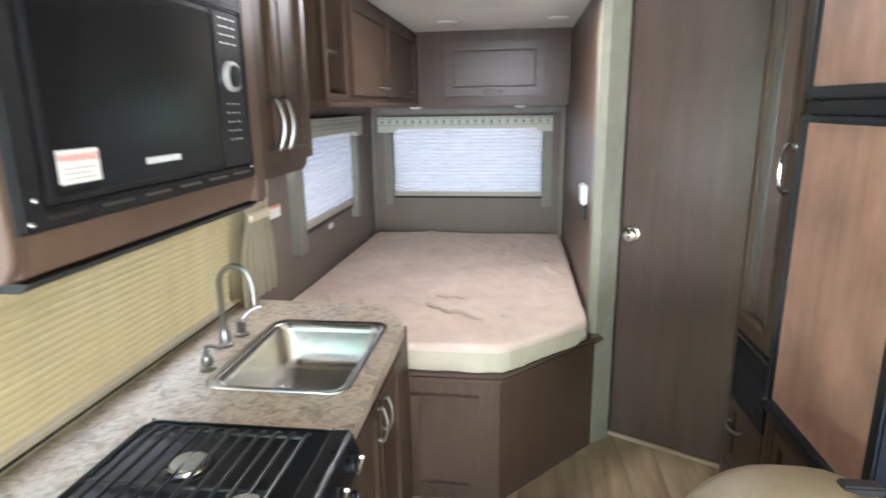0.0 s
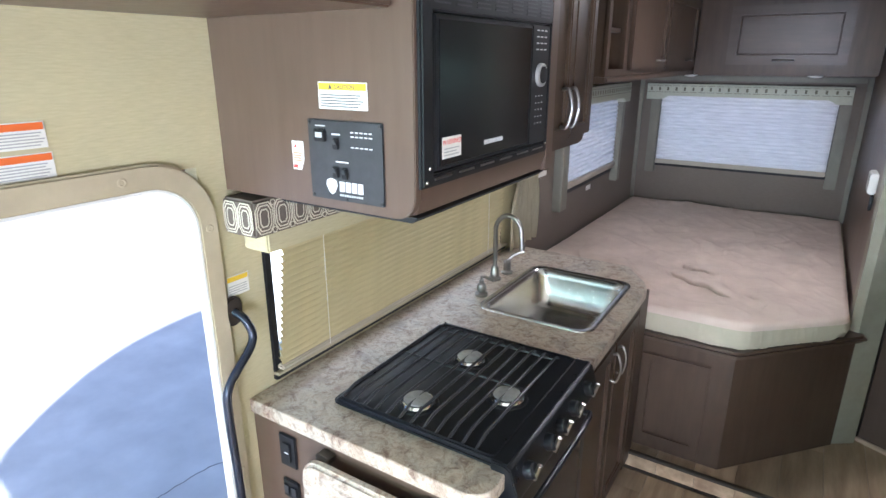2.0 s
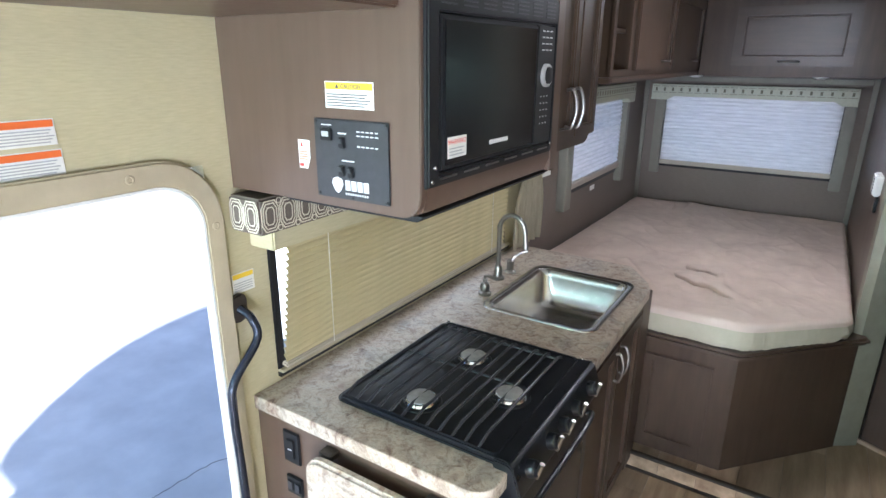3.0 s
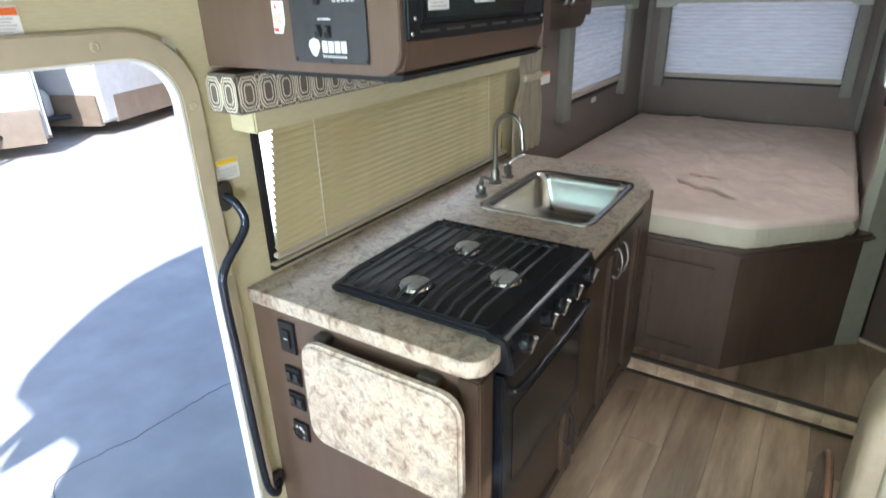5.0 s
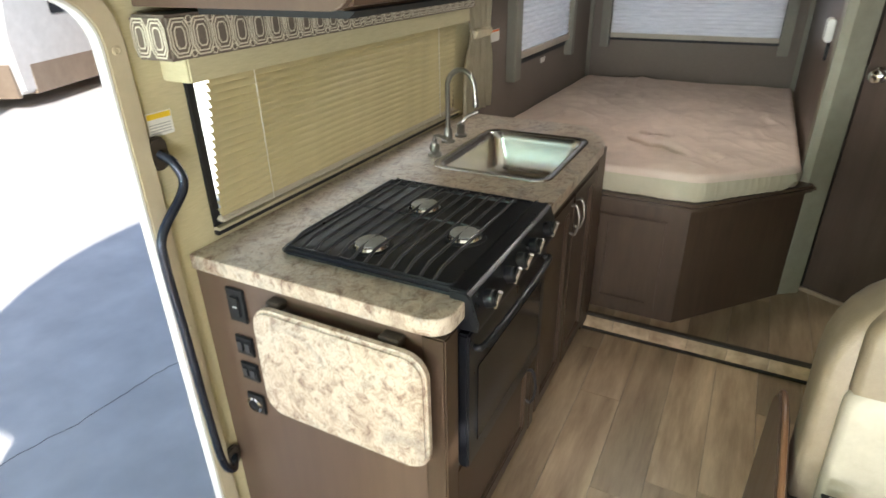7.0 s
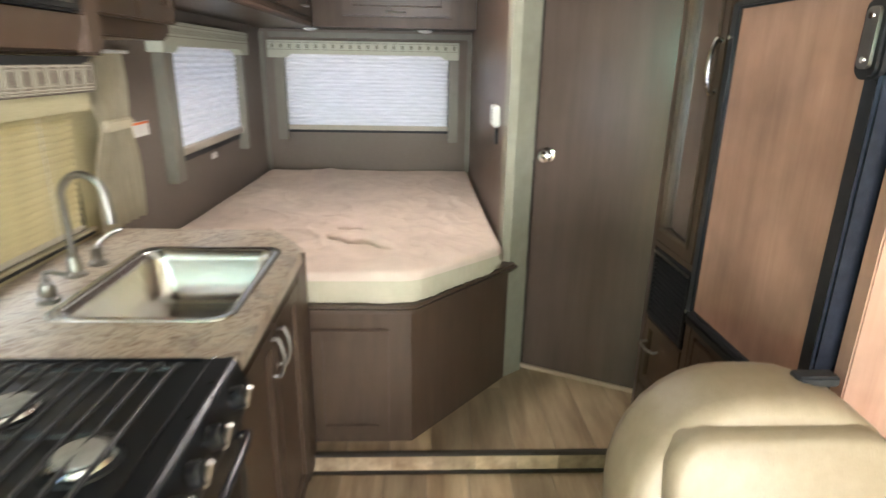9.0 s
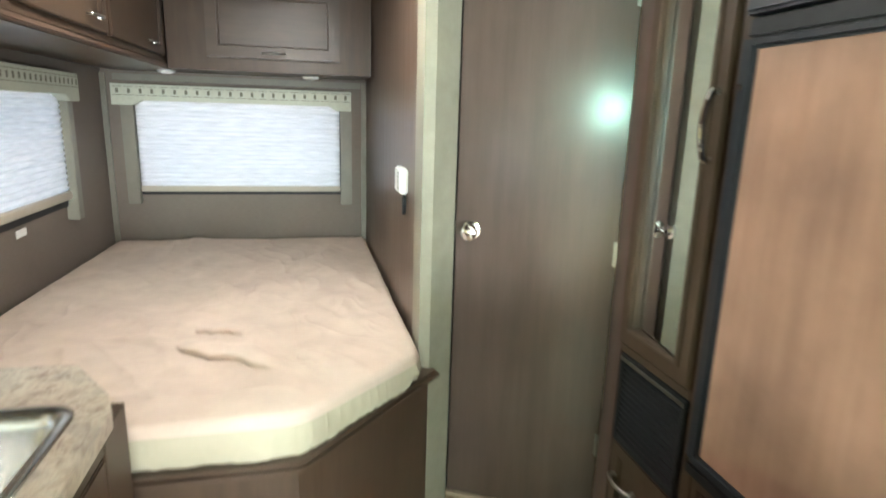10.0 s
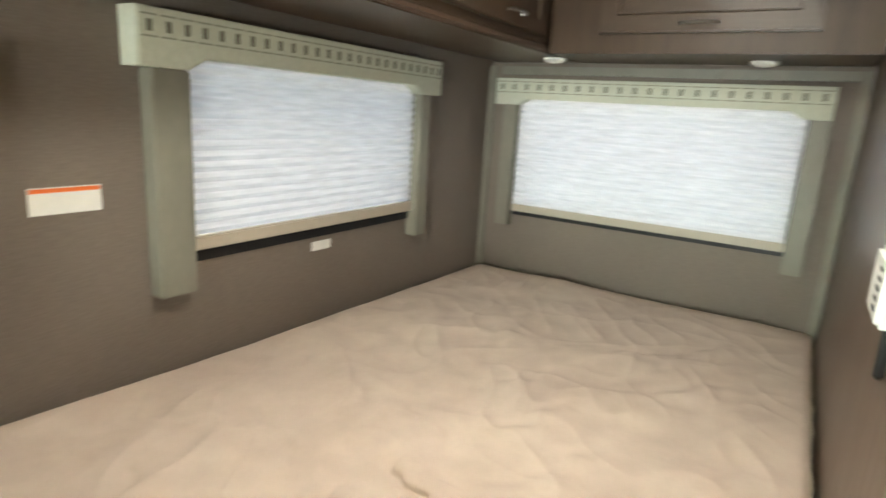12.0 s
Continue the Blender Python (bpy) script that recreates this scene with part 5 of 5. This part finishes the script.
solo("corner_trim_top", box(XL + 0.03, 1.304, YR - 0.022, YR - 0.002, 1.605, 1.638, 0.003), GREYGREEN, (0.6, YR, 1.6), "grey-green trim strip under the cupboard", "trim", kind="structure")

# overhead cupboards round the bed
CX, CY, CZ = 0.320, 3.435, 1.655
left_cup = thing("bedside_overhead_cupboard", (0.15, 2.5, CZ), "dark brown overhead cupboard with open cubby and two doors", "cabinet")
part("bottom", box(XL, CX + 0.004, 1.585, YR - 0.004, CZ, CZ + 0.025, 0.006), WOOD_H, left_cup)
part("end_panel", box(XL, CX - 0.01, 1.585, 1.603, CZ + 0.026, CEIL, 0.002), WOOD, left_cup)
part("divider", box(XL, CX - 0.01, 1.852, 1.868, CZ + 0.026, CEIL), WOOD, left_cup)
part("shelf", box(XL, CX - 0.03, 1.604, 1.851, 1.86, 1.876), WOOD_H, left_cup)
part("back", box(XL, XL + 0.008, 1.604, 1.851, CZ + 0.026, CEIL), WOOD, left_cup)
part("carcass", box(XL, CX - 0.022, 1.869, YR - 0.006, CZ + 0.026, CEIL), WOOD, left_cup)
part("face_frame", prism(rect(1.585, 3.436, CZ + 0.026, CEIL), on_x(CX - 0.0205), (0.0205, 0, 0), [rect(1.625, 1.835, CZ + 0.055, 2.09)], bevel=0.002), WOOD, left_cup)
part("edge_bead", box(CX - 0.006, CX + 0.010, 1.583, 3.436, CZ + 0.004, CZ + 0.022, 0.005), ENDWOOD, left_cup, "lighter rounded edge bead")
ld1 = shaker_x(left_cup, CX + 0.001, 1.885, 2.54, 1.705, 2.095)
ld2 = shaker_x(left_cup, CX + 0.001, 2.575, 3.36, 1.705, 2.095)
bow_handle(ld1, (CX + 0.02, 2.34, 1.745), (CX + 0.02, 2.44, 1.745), (1, 0, 0))
bow_handle(ld2, (CX + 0.02, 3.06, 1.745), (CX + 0.02, 3.16, 1.745), (1, 0, 0))
rear_cup = thing("rear_overhead_cupboard", (0.85, 3.6, CZ), "dark brown overhead cupboard above the rear window", "cabinet")
part("carcass", box(CX + 0.012, 1.333, CY, YR - 0.004, CZ, CEIL, 0.003), WOOD, rear_cup)
rd = shaker_y(rear_cup, CY - 0.001, 0.520, 1.168, 1.718, 2.062, t=0.030, mat=WOOD_H, rail=0.058)
part("bead", prism(rect(0.572, 1.116, 1.770, 2.010), on_y(CY - 0.016), (0, -0.018, 0), [rect(0.588, 1.100, 1.786, 1.994)], bevel=0.007, seg=3), WOOD_H, rd, "glossy moulded bead")
bow_handle(rd, (0.790, CY - 0.031, 1.744), (0.890, CY - 0.031, 1.744), (0, -1, 0))
for px_, py_ in ((0.29, 3.60), (1.02, 3.66)):
    pk = thing("puck_light", (px_, py_, CZ - 0.014), "small round white puck light under the cupboard", "light", group="puck lights over the bed")
    part("housing", lathe([(0.045, 0), (0.045, -0.006), (0.036, -0.013), (0.030, -0.013)], (px_, py_, CZ - 0.0005), "z", 28), WHITEPLASTIC, pk)
    part("lens", lathe([(0.029, -0.0125), (0.022, -0.017), (0.004, -0.018)], (px_, py_, CZ - 0.0005), "z", 24), PAPER, pk)
for px_, py_ in ((0.59, 3.0), (1.22, 2.98)):
    cl = thing("ceiling_puck_light", (px_, py_, CEIL - 0.012), "flat round white ceiling light, switched off", "light", group="ceiling puck lights")
    part("housing", lathe([(0.055, 0), (0.055, -0.006), (0.045, -0.010)], (px_, py_, CEIL - 0.0005), "z", 28), WHITEPLASTIC, cl)
    part("lens", lathe([(0.043, -0.0095), (0.03, -0.012), (0.004, -0.012)], (px_, py_, CEIL - 0.0005), "z", 24), PAPER, cl)

# thermostat on the partition
th = thing("thermostat", (1.335, 2.29, 1.18), "white plastic control with black buttons and a black clip under it", "thermostat")
part("body", box(1.308, 1.3385, 2.225, 2.355, 1.195, 1.285, 0.006), WHITEPLASTIC, th)
part("button_print", boxes([(1.3065, 1.3079, 2.250, 2.275, 1.212 + 0.013 * k, 1.217 + 0.013 * k) for k in range(5)]), INK, th, "black button marks")
part("clip", prism(shift(rounded(0.026, 0.075, 0.012, 4), 2.285, 1.150), on_x(1.3385), (-0.012, 0, 0), bevel=0.003), BLACKPLASTIC, th, "black hanging clip")

# roof vent light
vent = thing("roof_vent", (0.905, 2.02, CEIL - 0.03), "white square roof vent with lit diffuser", "roof vent")
part("frame", prism(shift(rounded(0.36, 0.40, 0.03, 5), 0.905, 2.02), on_z(CEIL - 0.0005), (0, 0, -0.022), [shift(rounded(0.27, 0.31, 0.02, 5), 0.905, 2.02)], bevel=0.004), WHITEPLASTIC, vent)
part("diffuser", box(0.772, 1.038, 1.89, 2.172, CEIL - 0.016, CEIL - 0.006), VENTLIGHT, vent, "lit white diffuser")
part("edge", box(0.772, 1.038, 1.868, 1.889, CEIL - 0.018, CEIL - 0.006), AMBER, vent, "glowing amber edge")

# ---- right side: wardrobe, vent, fridge ----
FX = 1.80
ward = thing("wardrobe", (2.0, 1.4, UPPER), "dark brown narrow wardrobe with mirrored door", "wardrobe")
part("carcass", prism([(FX + 0.022, 1.20), (FX + 0.022, 1.555), (1.921, 1.771), (2.34, 1.771), (2.34, 1.20)], on_z(UPPER), (0, 0, CEIL - UPPER)), WOOD, ward)
part("filler", prism([(FX + 0.001, 1.528), (FX + 0.001, 1.556), (1.906, 1.775), (1.919, 1.770), (FX + 0.021, 1.528)], on_z(UPPER), (0, 0, CEIL - UPPER)), DOORWOOD, ward)
part("face_stile", box(FX, FX + 0.0215, 1.198, 1.232, UPPER, CEIL, 0.002), WOOD, ward)
part("face_rail", box(FX, FX + 0.0215, 1.233, 1.527, 0.877, 0.900, 0.002), WOOD, ward)
part("face_rail", box(FX, FX + 0.0215, 1.233, 1.527, 2.03, CEIL, 0.002), WOOD, ward)
mdr = part("mirror_door", prism(rect(1.236, 1.524, 0.904, 2.026), on_x(FX + 0.018), (-0.028, 0, 0), [rect(1.282, 1.478, 0.953, 1.975)], bevel=0.004), WOOD, ward, "framed mirror door")
part("mirror", prism([(FX - 0.007, 1.276), (FX + 0.005, 1.484), (FX + 0.012, 1.484), (FX + 0.0, 1.276)], on_z(0.947), (0, 0, 1.034)), MIRROR, mdr, "tall mirror pane")
part("bead", prism(rect(1.272, 1.488, 0.943, 1.985), on_x(FX - 0.008), (-0.009, 0, 0), [rect(1.284, 1.476, 0.955, 1.973)], bevel=0.003), WOOD_H, mdr, "glossy moulded bead round the mirror")
bow_handle(mdr, (FX - 0.010, 1.258, 1.40), (FX - 0.010, 1.258, 1.53), (-1, 0, 0), CHROME, 0.007)
drw = shaker_x(ward, FX + 0.02, 1.238, 1.522, 0.36, 0.620, side=-1, rail=0.04)
bow_handle(drw, (FX - 0.0, 1.40, 0.53), (FX - 0.0, 1.49, 0.53), (-1, 0, 0))
drw2 = shaker_x(ward, FX + 0.02, 1.238, 1.522, 0.15, 0.35, side=-1, rail=0.04)
lou = thing("furnace_vent", (FX, 1.38, 0.635), "black louvred furnace grille in the wardrobe", "vent")
part("frame", prism(rect(1.240, 1.515, 0.627, 0.875), on_x(FX + 0.020), (-0.026, 0, 0), [rect(1.256, 1.499, 0.643, 0.853)], bevel=0.003), BLACKPLASTIC, lou)
part("backing", box(FX + 0.012, FX + 0.020, 1.250, 1.505, 0.635, 0.865), BLACKIRON, lou)
for k in range(13):
    part("slat", prism([(FX - 0.004, 0), (FX + 0.010, 0.007), (FX + 0.010, 0.010), (FX - 0.004, 0.004)], lambda u, v, k=k: (u, 1.255, 0.646 + 0.016 * k + v), (0, 0.245, 0)), BLACKPLASTIC, lou)
part("top_edge", box(FX - 0.0085, FX - 0.0065, 1.246, 1.508, 0.859, 0.869), NICKEL, lou, "bright metal top edge")

fr = thing("refrigerator", (2.0, 0.9, 0.745), "black-framed refrigerator with reddish wood door panels", "refrigerator")
part("body", box(FX + 0.012, 2.33, 0.625, 1.190, 0.745, 2.04), BLACKIRON, fr)
lowd = part("fridge_door", prism(rect(0.645, 1.186, 0.775, 1.618), on_x(FX + 0.010), (-0.045, 0, 0), [rect(0.690, 1.150, 0.800, 1.600)], bevel=0.006), FRIDGEFRAME, fr, "black metal door frame")
part("door_panel", box(FX - 0.026, FX + 0.006, 0.688, 1.152, 0.798, 1.602), REDWOOD, lowd, "reddish wood-grain panel")
upd = part("freezer_door", prism(rect(0.645, 1.186, 1.660, 2.035), on_x(FX + 0.010), (-0.045, 0, 0), [rect(0.690, 1.150, 1.690, 2.012)], bevel=0.006), FRIDGEFRAME, fr, "black metal door frame")
part("door_panel", box(FX - 0.026, FX + 0.006, 0.688, 1.152, 1.688, 2.014), REDWOOD, upd, "reddish wood-grain panel")
part("divider", box(FX - 0.02, FX + 0.011, 0.640, 1.188, 1.621, 1.657, 0.004), BLACKPLASTIC, fr)
part("toe_strip", box(FX - 0.03, FX + 0.011, 0.640, 1.188, 0.745, 0.772, 0.004), BLACKPLASTIC, fr)
part("edge_strip", prism([(0.630, 0.78), (0.644, 0.78), (0.644, 1.612), (0.630, 1.612)], on_x(FX + 0.008), (-0.055, 0, 0), bevel=0.006), HANDLEBLUE, fr, "dark blue metal edge strip")
hd = part("fridge_handle", prism(shift(rounded(0.060, 0.135, 0.020, 5), 0.662, 1.515), on_x(FX - 0.035), (-0.022, 0, 0), bevel=0.006), BLACKPLASTIC, fr, "black latch handle")
part("plate", prism(shift(rounded(0.034, 0.100, 0.010, 4), 0.662, 1.515), on_x(FX - 0.057), (-0.006, 0, 0), bevel=0.002), NICKEL, hd, "silver latch plate")
for sz in (1.48, 1.55):
    part("screw", lathe([(0.006, 0), (0.005, 0.003)], (FX - 0.063, 0.662, sz), (-1, 0, 0), 12), CHROME, hd)
for sz in (1.535, 0.79):
    part("hinge_pin", lathe([(0.006, 0), (0.006, 0.006)], (FX - 0.035, 1.168, sz), (-1, 0, 0), 12), CHROME, fr, "bright hinge pin")
frb = thing("fridge_drawer_unit", (2.0, 0.9, FLOOR), "dark brown drawer unit under the refrigerator", "cabinet")
part("carcass", box(FX + 0.021, 2.33, 0.625, 1.192, FLOOR, 0.742), WOOD, frb)
part("face", prism(rect(0.60, 1.196, FLOOR, 0.742), on_x(FX + 0.020), (-0.020, 0, 0), [rect(0.66, 1.17, 0.46, 0.70)], bevel=0.003), WOOD, frb)
fd = shaker_x(frb, FX + 0.018, 0.665, 1.165, 0.47, 0.695, side=-1, rail=0.045)
bow_handle(fd, (FX - 0.002, 0.93, 0.60), (FX - 0.002, 1.03, 0.60), (-1, 0, 0))
fd2 = shaker_x(frb, FX - 0.001, 0.665, 1.165, 0.14, 0.44, side=-1, rail=0.045)
sp = solo("fridge_side_panel", box(FX - 0.01, 2.33, 0.585, 0.622, FLOOR, CEIL, 0.003), REDWOOD, (2.0, 0.6, FLOOR), "reddish wood panel beside the refrigerator", "panel")

tag_label = solo("window_label", prism(shift(rounded(0.085, 0.030, 0.004, 3), 2.690, 0.985), on_x(XB + 0.0122), (0.0008, 0, 0)), PAPER, (XB + 0.012, 2.63, 0.99), "small white label under the bedside window", "label")

# ---- dinette seat ----
seat = thing("dinette_seat", (1.6, 0.2, FLOOR), "tan and cream leatherette dinette seat with lap belt", "seat")
SX0, SX1, SZ0, SZ1 = 1.305, 1.765, 0.50, 0.988


def cushion(x0, x1, z0, z1, y_front, y_back, r, lean):
    """A padded back: rounded outline, bulging front and back, leaning backwards."""
    bm = bmesh.new()
    outline = rounded(x1 - x0, z1 - z0, r, 8, (0, 1, 1, 0))
    cx, cz = (x0 + x1) / 2, (z0 + z1) / 2
    rings = []
    prof = ((0.80, 0.0), (0.93, 0.008), (0.985, 0.030), (1.0, 0.06), (1.0, y_back - y_front - 0.06), (0.985, y_back - y_front - 0.03), (0.93, y_back - y_front - 0.008), (0.80, y_back - y_front))
    for s, d in prof:
        rings.append([bm.verts.new((cx + u * (1 - (1 - s) * 0.45), y_front + d + lean * (cz + v - z0), cz + v * (1 - (1 - s) * 0.45))) for u, v in outline])
    for a, b in zip(rings, rings[1:]):
        for k in range(len(a)):
            j = (k + 1) % len(a)
            bm.faces.new((a[k], a[j], b[j], b[k]))
    bm.faces.new(rings[0])
    bm.faces.new(rings[-1])
    bmesh.ops.recalc_face_normals(bm, faces=bm.faces)
    return bm


back = part("backrest", cushion(SX0, SX1, SZ0, SZ1, 0.29, 0.44, 0.20, 0.20), TANVINYL, seat, "tan padded backrest", smooth=60)
part("back_panel", cushion(SX0 + 0.045, SX1 - 0.045, SZ0, SZ1 - 0.19, 0.262, 0.34, 0.05, 0.20), CREAMVINYL, back, "cream lower pad", smooth=60)
part("head_roll", cushion(SX0 + 0.05, SX1 - 0.05, SZ1 - 0.21, SZ1 - 0.035, 0.315, 0.40, 0.07, 0.20), TANVINYL, back, "tan head pad", smooth=60)
part("slot", box(1.60, 1.67, 0.455, 0.485, 0.973, 0.992, 0.004), BLACKIRON, back, "dark headrest slot")
part("cushion", box(SX0, SX1, -0.18, 0.30, 0.42, 0.56, 0.045, 4), TANVINYL, seat, "tan seat cushion", smooth=60)
part("cushion_inset", box(SX0 + 0.07, SX1 - 0.07, -0.19, 0.27, 0.45, 0.566, 0.04, 4), CREAMVINYL, seat, "cream seat inset", smooth=60)
part("base", box(SX0 + 0.01, SX1 + 0.2, -0.15, 0.57, FLOOR, 0.42, 0.004), WOOD, seat)
sideo = [(0.575, FLOOR), (0.575, 0.54), (0.52, 0.60), (0.42, 0.61), (0.30, 0.585), (0.10, 0.54), (-0.16, 0.51), (-0.20, 0.48), (-0.20, FLOOR)]
part("side_panel", prism(sideo, on_x(1.272), (0.022, 0, 0), bevel=0.002), ENDWOOD, seat, "brown side panel")
part("edge_band", add_tube(bmesh.new(), curve_points([(1.283, 0.575, FLOOR + 0.02), (1.283, 0.578, 0.35), (1.283, 0.577, 0.52), (1.283, 0.52, 0.604), (1.283, 0.42, 0.614), (1.283, 0.30, 0.589), (1.283, 0.10, 0.544), (1.283, -0.16, 0.514), (1.283, -0.205, 0.47), (1.283, -0.205, FLOOR + 0.02)], 6), 0.007, 8, flat=1.0), TRIMWOOD, seat, "honey-coloured edge band")
belt = thing("seat_belt", (1.39, 0.2, 0.57), "black lap belt with buckle lying on the seat", "seat belt")
part("strap", prism([(0, 0), (0.05, 0), (0.05, 0.35), (0, 0.35)], lambda u, v: (1.352 + u, 0.255 - v, 0.575 + 0.02 * math.sin(9 * v)), (0, 0, 0.004)), WEBBING, belt)
part("buckle", box(1.347, 1.407, 0.10, 0.19, 0.592, 0.615, 0.006), BLACKPLASTIC, belt)
part("tongue", box(1.357, 1.397, 0.19, 0.225, 0.598, 0.606, 0.002), NICKEL, belt, "bright metal tongue")

# ---- outdoors through the entry door ----
GZ = -0.72
ground = solo("ground", box(-400, 400, -400, 400, GZ - 0.3, GZ), CONCRETE, (0, 0, GZ), "pale concrete yard in strong sun", "ground", kind="structure")
crk = [(-1.55, 1.35), (-1.75, 1.10), (-1.83, 0.97), (-1.85, 0.70), (-1.87, 0.39), (-1.93, 0.02), (-1.75, -0.10), (-1.40, -0.17), (-1.2, -0.5)]
cl_ = curve_points([(a, b, GZ + 0.001) for a, b in crk], 6)
for i, p in enumerate(cl_):
    p.x += 0.02 * noise.noise(Vector((i * 0.9, 0, 0)))
    p.y += 0.02 * noise.noise(Vector((0, i * 0.9, 0)))
bm = bmesh.new()
add_tube(bm, cl_, 0.003, 5)
solo("pavement_crack", bm, CRACK, (-1.8, 0.4, GZ), "thin dark crack across the concrete", "crack", kind="structure")


def trailer(x, y, turn, length, label, accent):
    """A travel trailer with its tongue, seen from the front quarter. Local: nose towards -y."""
    t = thing("travel_trailer", (0, 0, 0), label, "trailer", group="parked trailers")
    w = 2.4
    prof = [(0.0, 0.30), (-0.05, 1.2), (0.25, 2.4), (0.6, 2.85), (length, 2.9), (length, 0.35), (0.4, 0.28)]
    part("body", prism(prof, lambda u, v: (-w / 2, u, v), (w, 0, 0), bevel=0.05), SHELLWHITE, t)
    part("front_mask", prism([(-0.062, 0.24), (-0.085, 0.70), (-0.06, 0.80), (0.02, 0.24)], lambda u, v: (-w / 2 + 0.08, u, v), (w - 0.16, 0, 0)), accent, t, "coloured stone guard")
    wnd = part("front_window", prism([(0.02, 1.52), (0.185, 2.18), (0.20, 2.18), (0.04, 1.52)], lambda u, v: (-0.75, u - 0.03, v), (1.5, 0, 0)), TINTED, t, "dark tinted front window")
    part("side_skirt", box(-w / 2 - 0.01, w / 2 + 0.01, 0.3, length, 0.26, 0.75), accent, t, "coloured lower band")
    for k in (0, 1):
        for s in (-1, 1):
            part("side_window", box(s * (w / 2 + 0.012) - 0.012, s * (w / 2 + 0.012) + 0.012, 1.2 + 1.7 * k, 2.1 + 1.7 * k, 1.5, 2.15, 0.01), TINTED, t)
    for s in (-1, 1):
        part("tongue_beam", tube([(s * 0.75, 0.3, 0.42), (s * 0.04, -0.75, 0.42)], 0.05, 8), BLACKIRON, t)
        for k in (0, 1):
            wh = part("wheel", lathe([(0.16, -0.1), (0.33, -0.1), (0.36, -0.06), (0.36, 0.06), (0.33, 0.1), (0.16, 0.1)], (s * (w / 2 - 0.05), length * 0.55 + 0.85 * k, 0.36), "x", 28), TYRE, t)
            part("rim", lathe([(0.17, -0.08), (0.2, 0.105), (0.1, 0.09), (0.04, 0.11)], (s * (w / 2 - 0.05), length * 0.55 + 0.85 * k, 0.36), (s, 0, 0), 20), NICKEL, wh)
        part("gas_bottle", lathe([(0.13, 0), (0.15, 0.04), (0.15, 0.36), (0.10, 0.45), (0.04, 0.48)], (s * 0.16, -0.24, 0.46), "z", 20), SHELLWHITE, t)
    part("jack", tube([(0, -0.60, 0.05), (0, -0.60, 0.95)], 0.045, 10), BLACKIRON, t)
    part("jack_wheel", lathe([(0.05, -0.04), (0.12, -0.03), (0.12, 0.03), (0.05, 0.04)], (0, -0.60, 0.12), "x", 18), TYRE, t)
    t.location, t.rotation_euler = (x, y, GZ), (0, 0, radians(turn))
    return t


trailer(-11.0, 4.3, 24, 6.0, "white travel trailer with tan skirt parked across the yard", SHELLTAN)
trailer(-9.9, 2.5, 67, 5.5, "white and tan travel trailer with tow hitch", SHELLTAN)
trailer(-8.0, 6.5, 24, 5.5, "white travel trailer with red lower band", SHELLRED)

# ---- floor planks ----
random.seed(4)


def plank_mesh(name, w, l, t=0.006):
    bm = box(0, w, 0, l, 0, t, 0.0012, 1)
    me = bpy.data.meshes.new(name)
    bm.to_mesh(me)
    bm.free()
    me.materials.append(PLANK)
    return me


PW = 0.152
for row in range(int((XR - 0.17) / PW) + 2):
    x0 = XL + 0.002 + PW * row
    w = min(PW, XR - x0) - 0.0010
    if w < 0.02:
        continue
    y = YF + 0.003 - random.uniform(0, 0.85)
    if x0 < 0.165:
        continue
    while y < STEP - 0.02:
        y_in, l = max(y, YF + 0.003), min(0.92, STEP - 0.013 - y)
        l -= y_in - y
        if l > 0.05:
            p = new("plank", plank_mesh("plank", w, l - 0.0010))
            p.parent = floor
            p.location = Vector((x0, y_in, FLOOR - 0.006)) - ORIGIN[floor.name]
        y += 0.92
for row in range(12):
    x0 = 0.58 + PW * row
    y0, off = STEP + 0.011, random.uniform(0.2, 0.9)
    for a, b in ((y0, y0 + off), (y0 + off, 2.3)):
        if x0 + PW < 2.34:
            p = new("plank", plank_mesh("plank", PW - 0.001, b - a - 0.001))
            p.parent = upper_floor
            p.location = Vector((x0, a, UPPER - 0.006)) - ORIGIN[upper_floor.name]
for k in range(8):
    x0 = 0.587 + PW * k
    me_ = box(0, min(PW, 1.799 - x0) - 0.0010, -0.006, 0, 0, UPPER - FLOOR - 0.024, 0.001, 1)
    part("plank", (bmesh.ops.translate(me_, verts=me_.verts, vec=(x0, STEP, FLOOR + 0.011)), me_)[1], PLANK, step_edge)
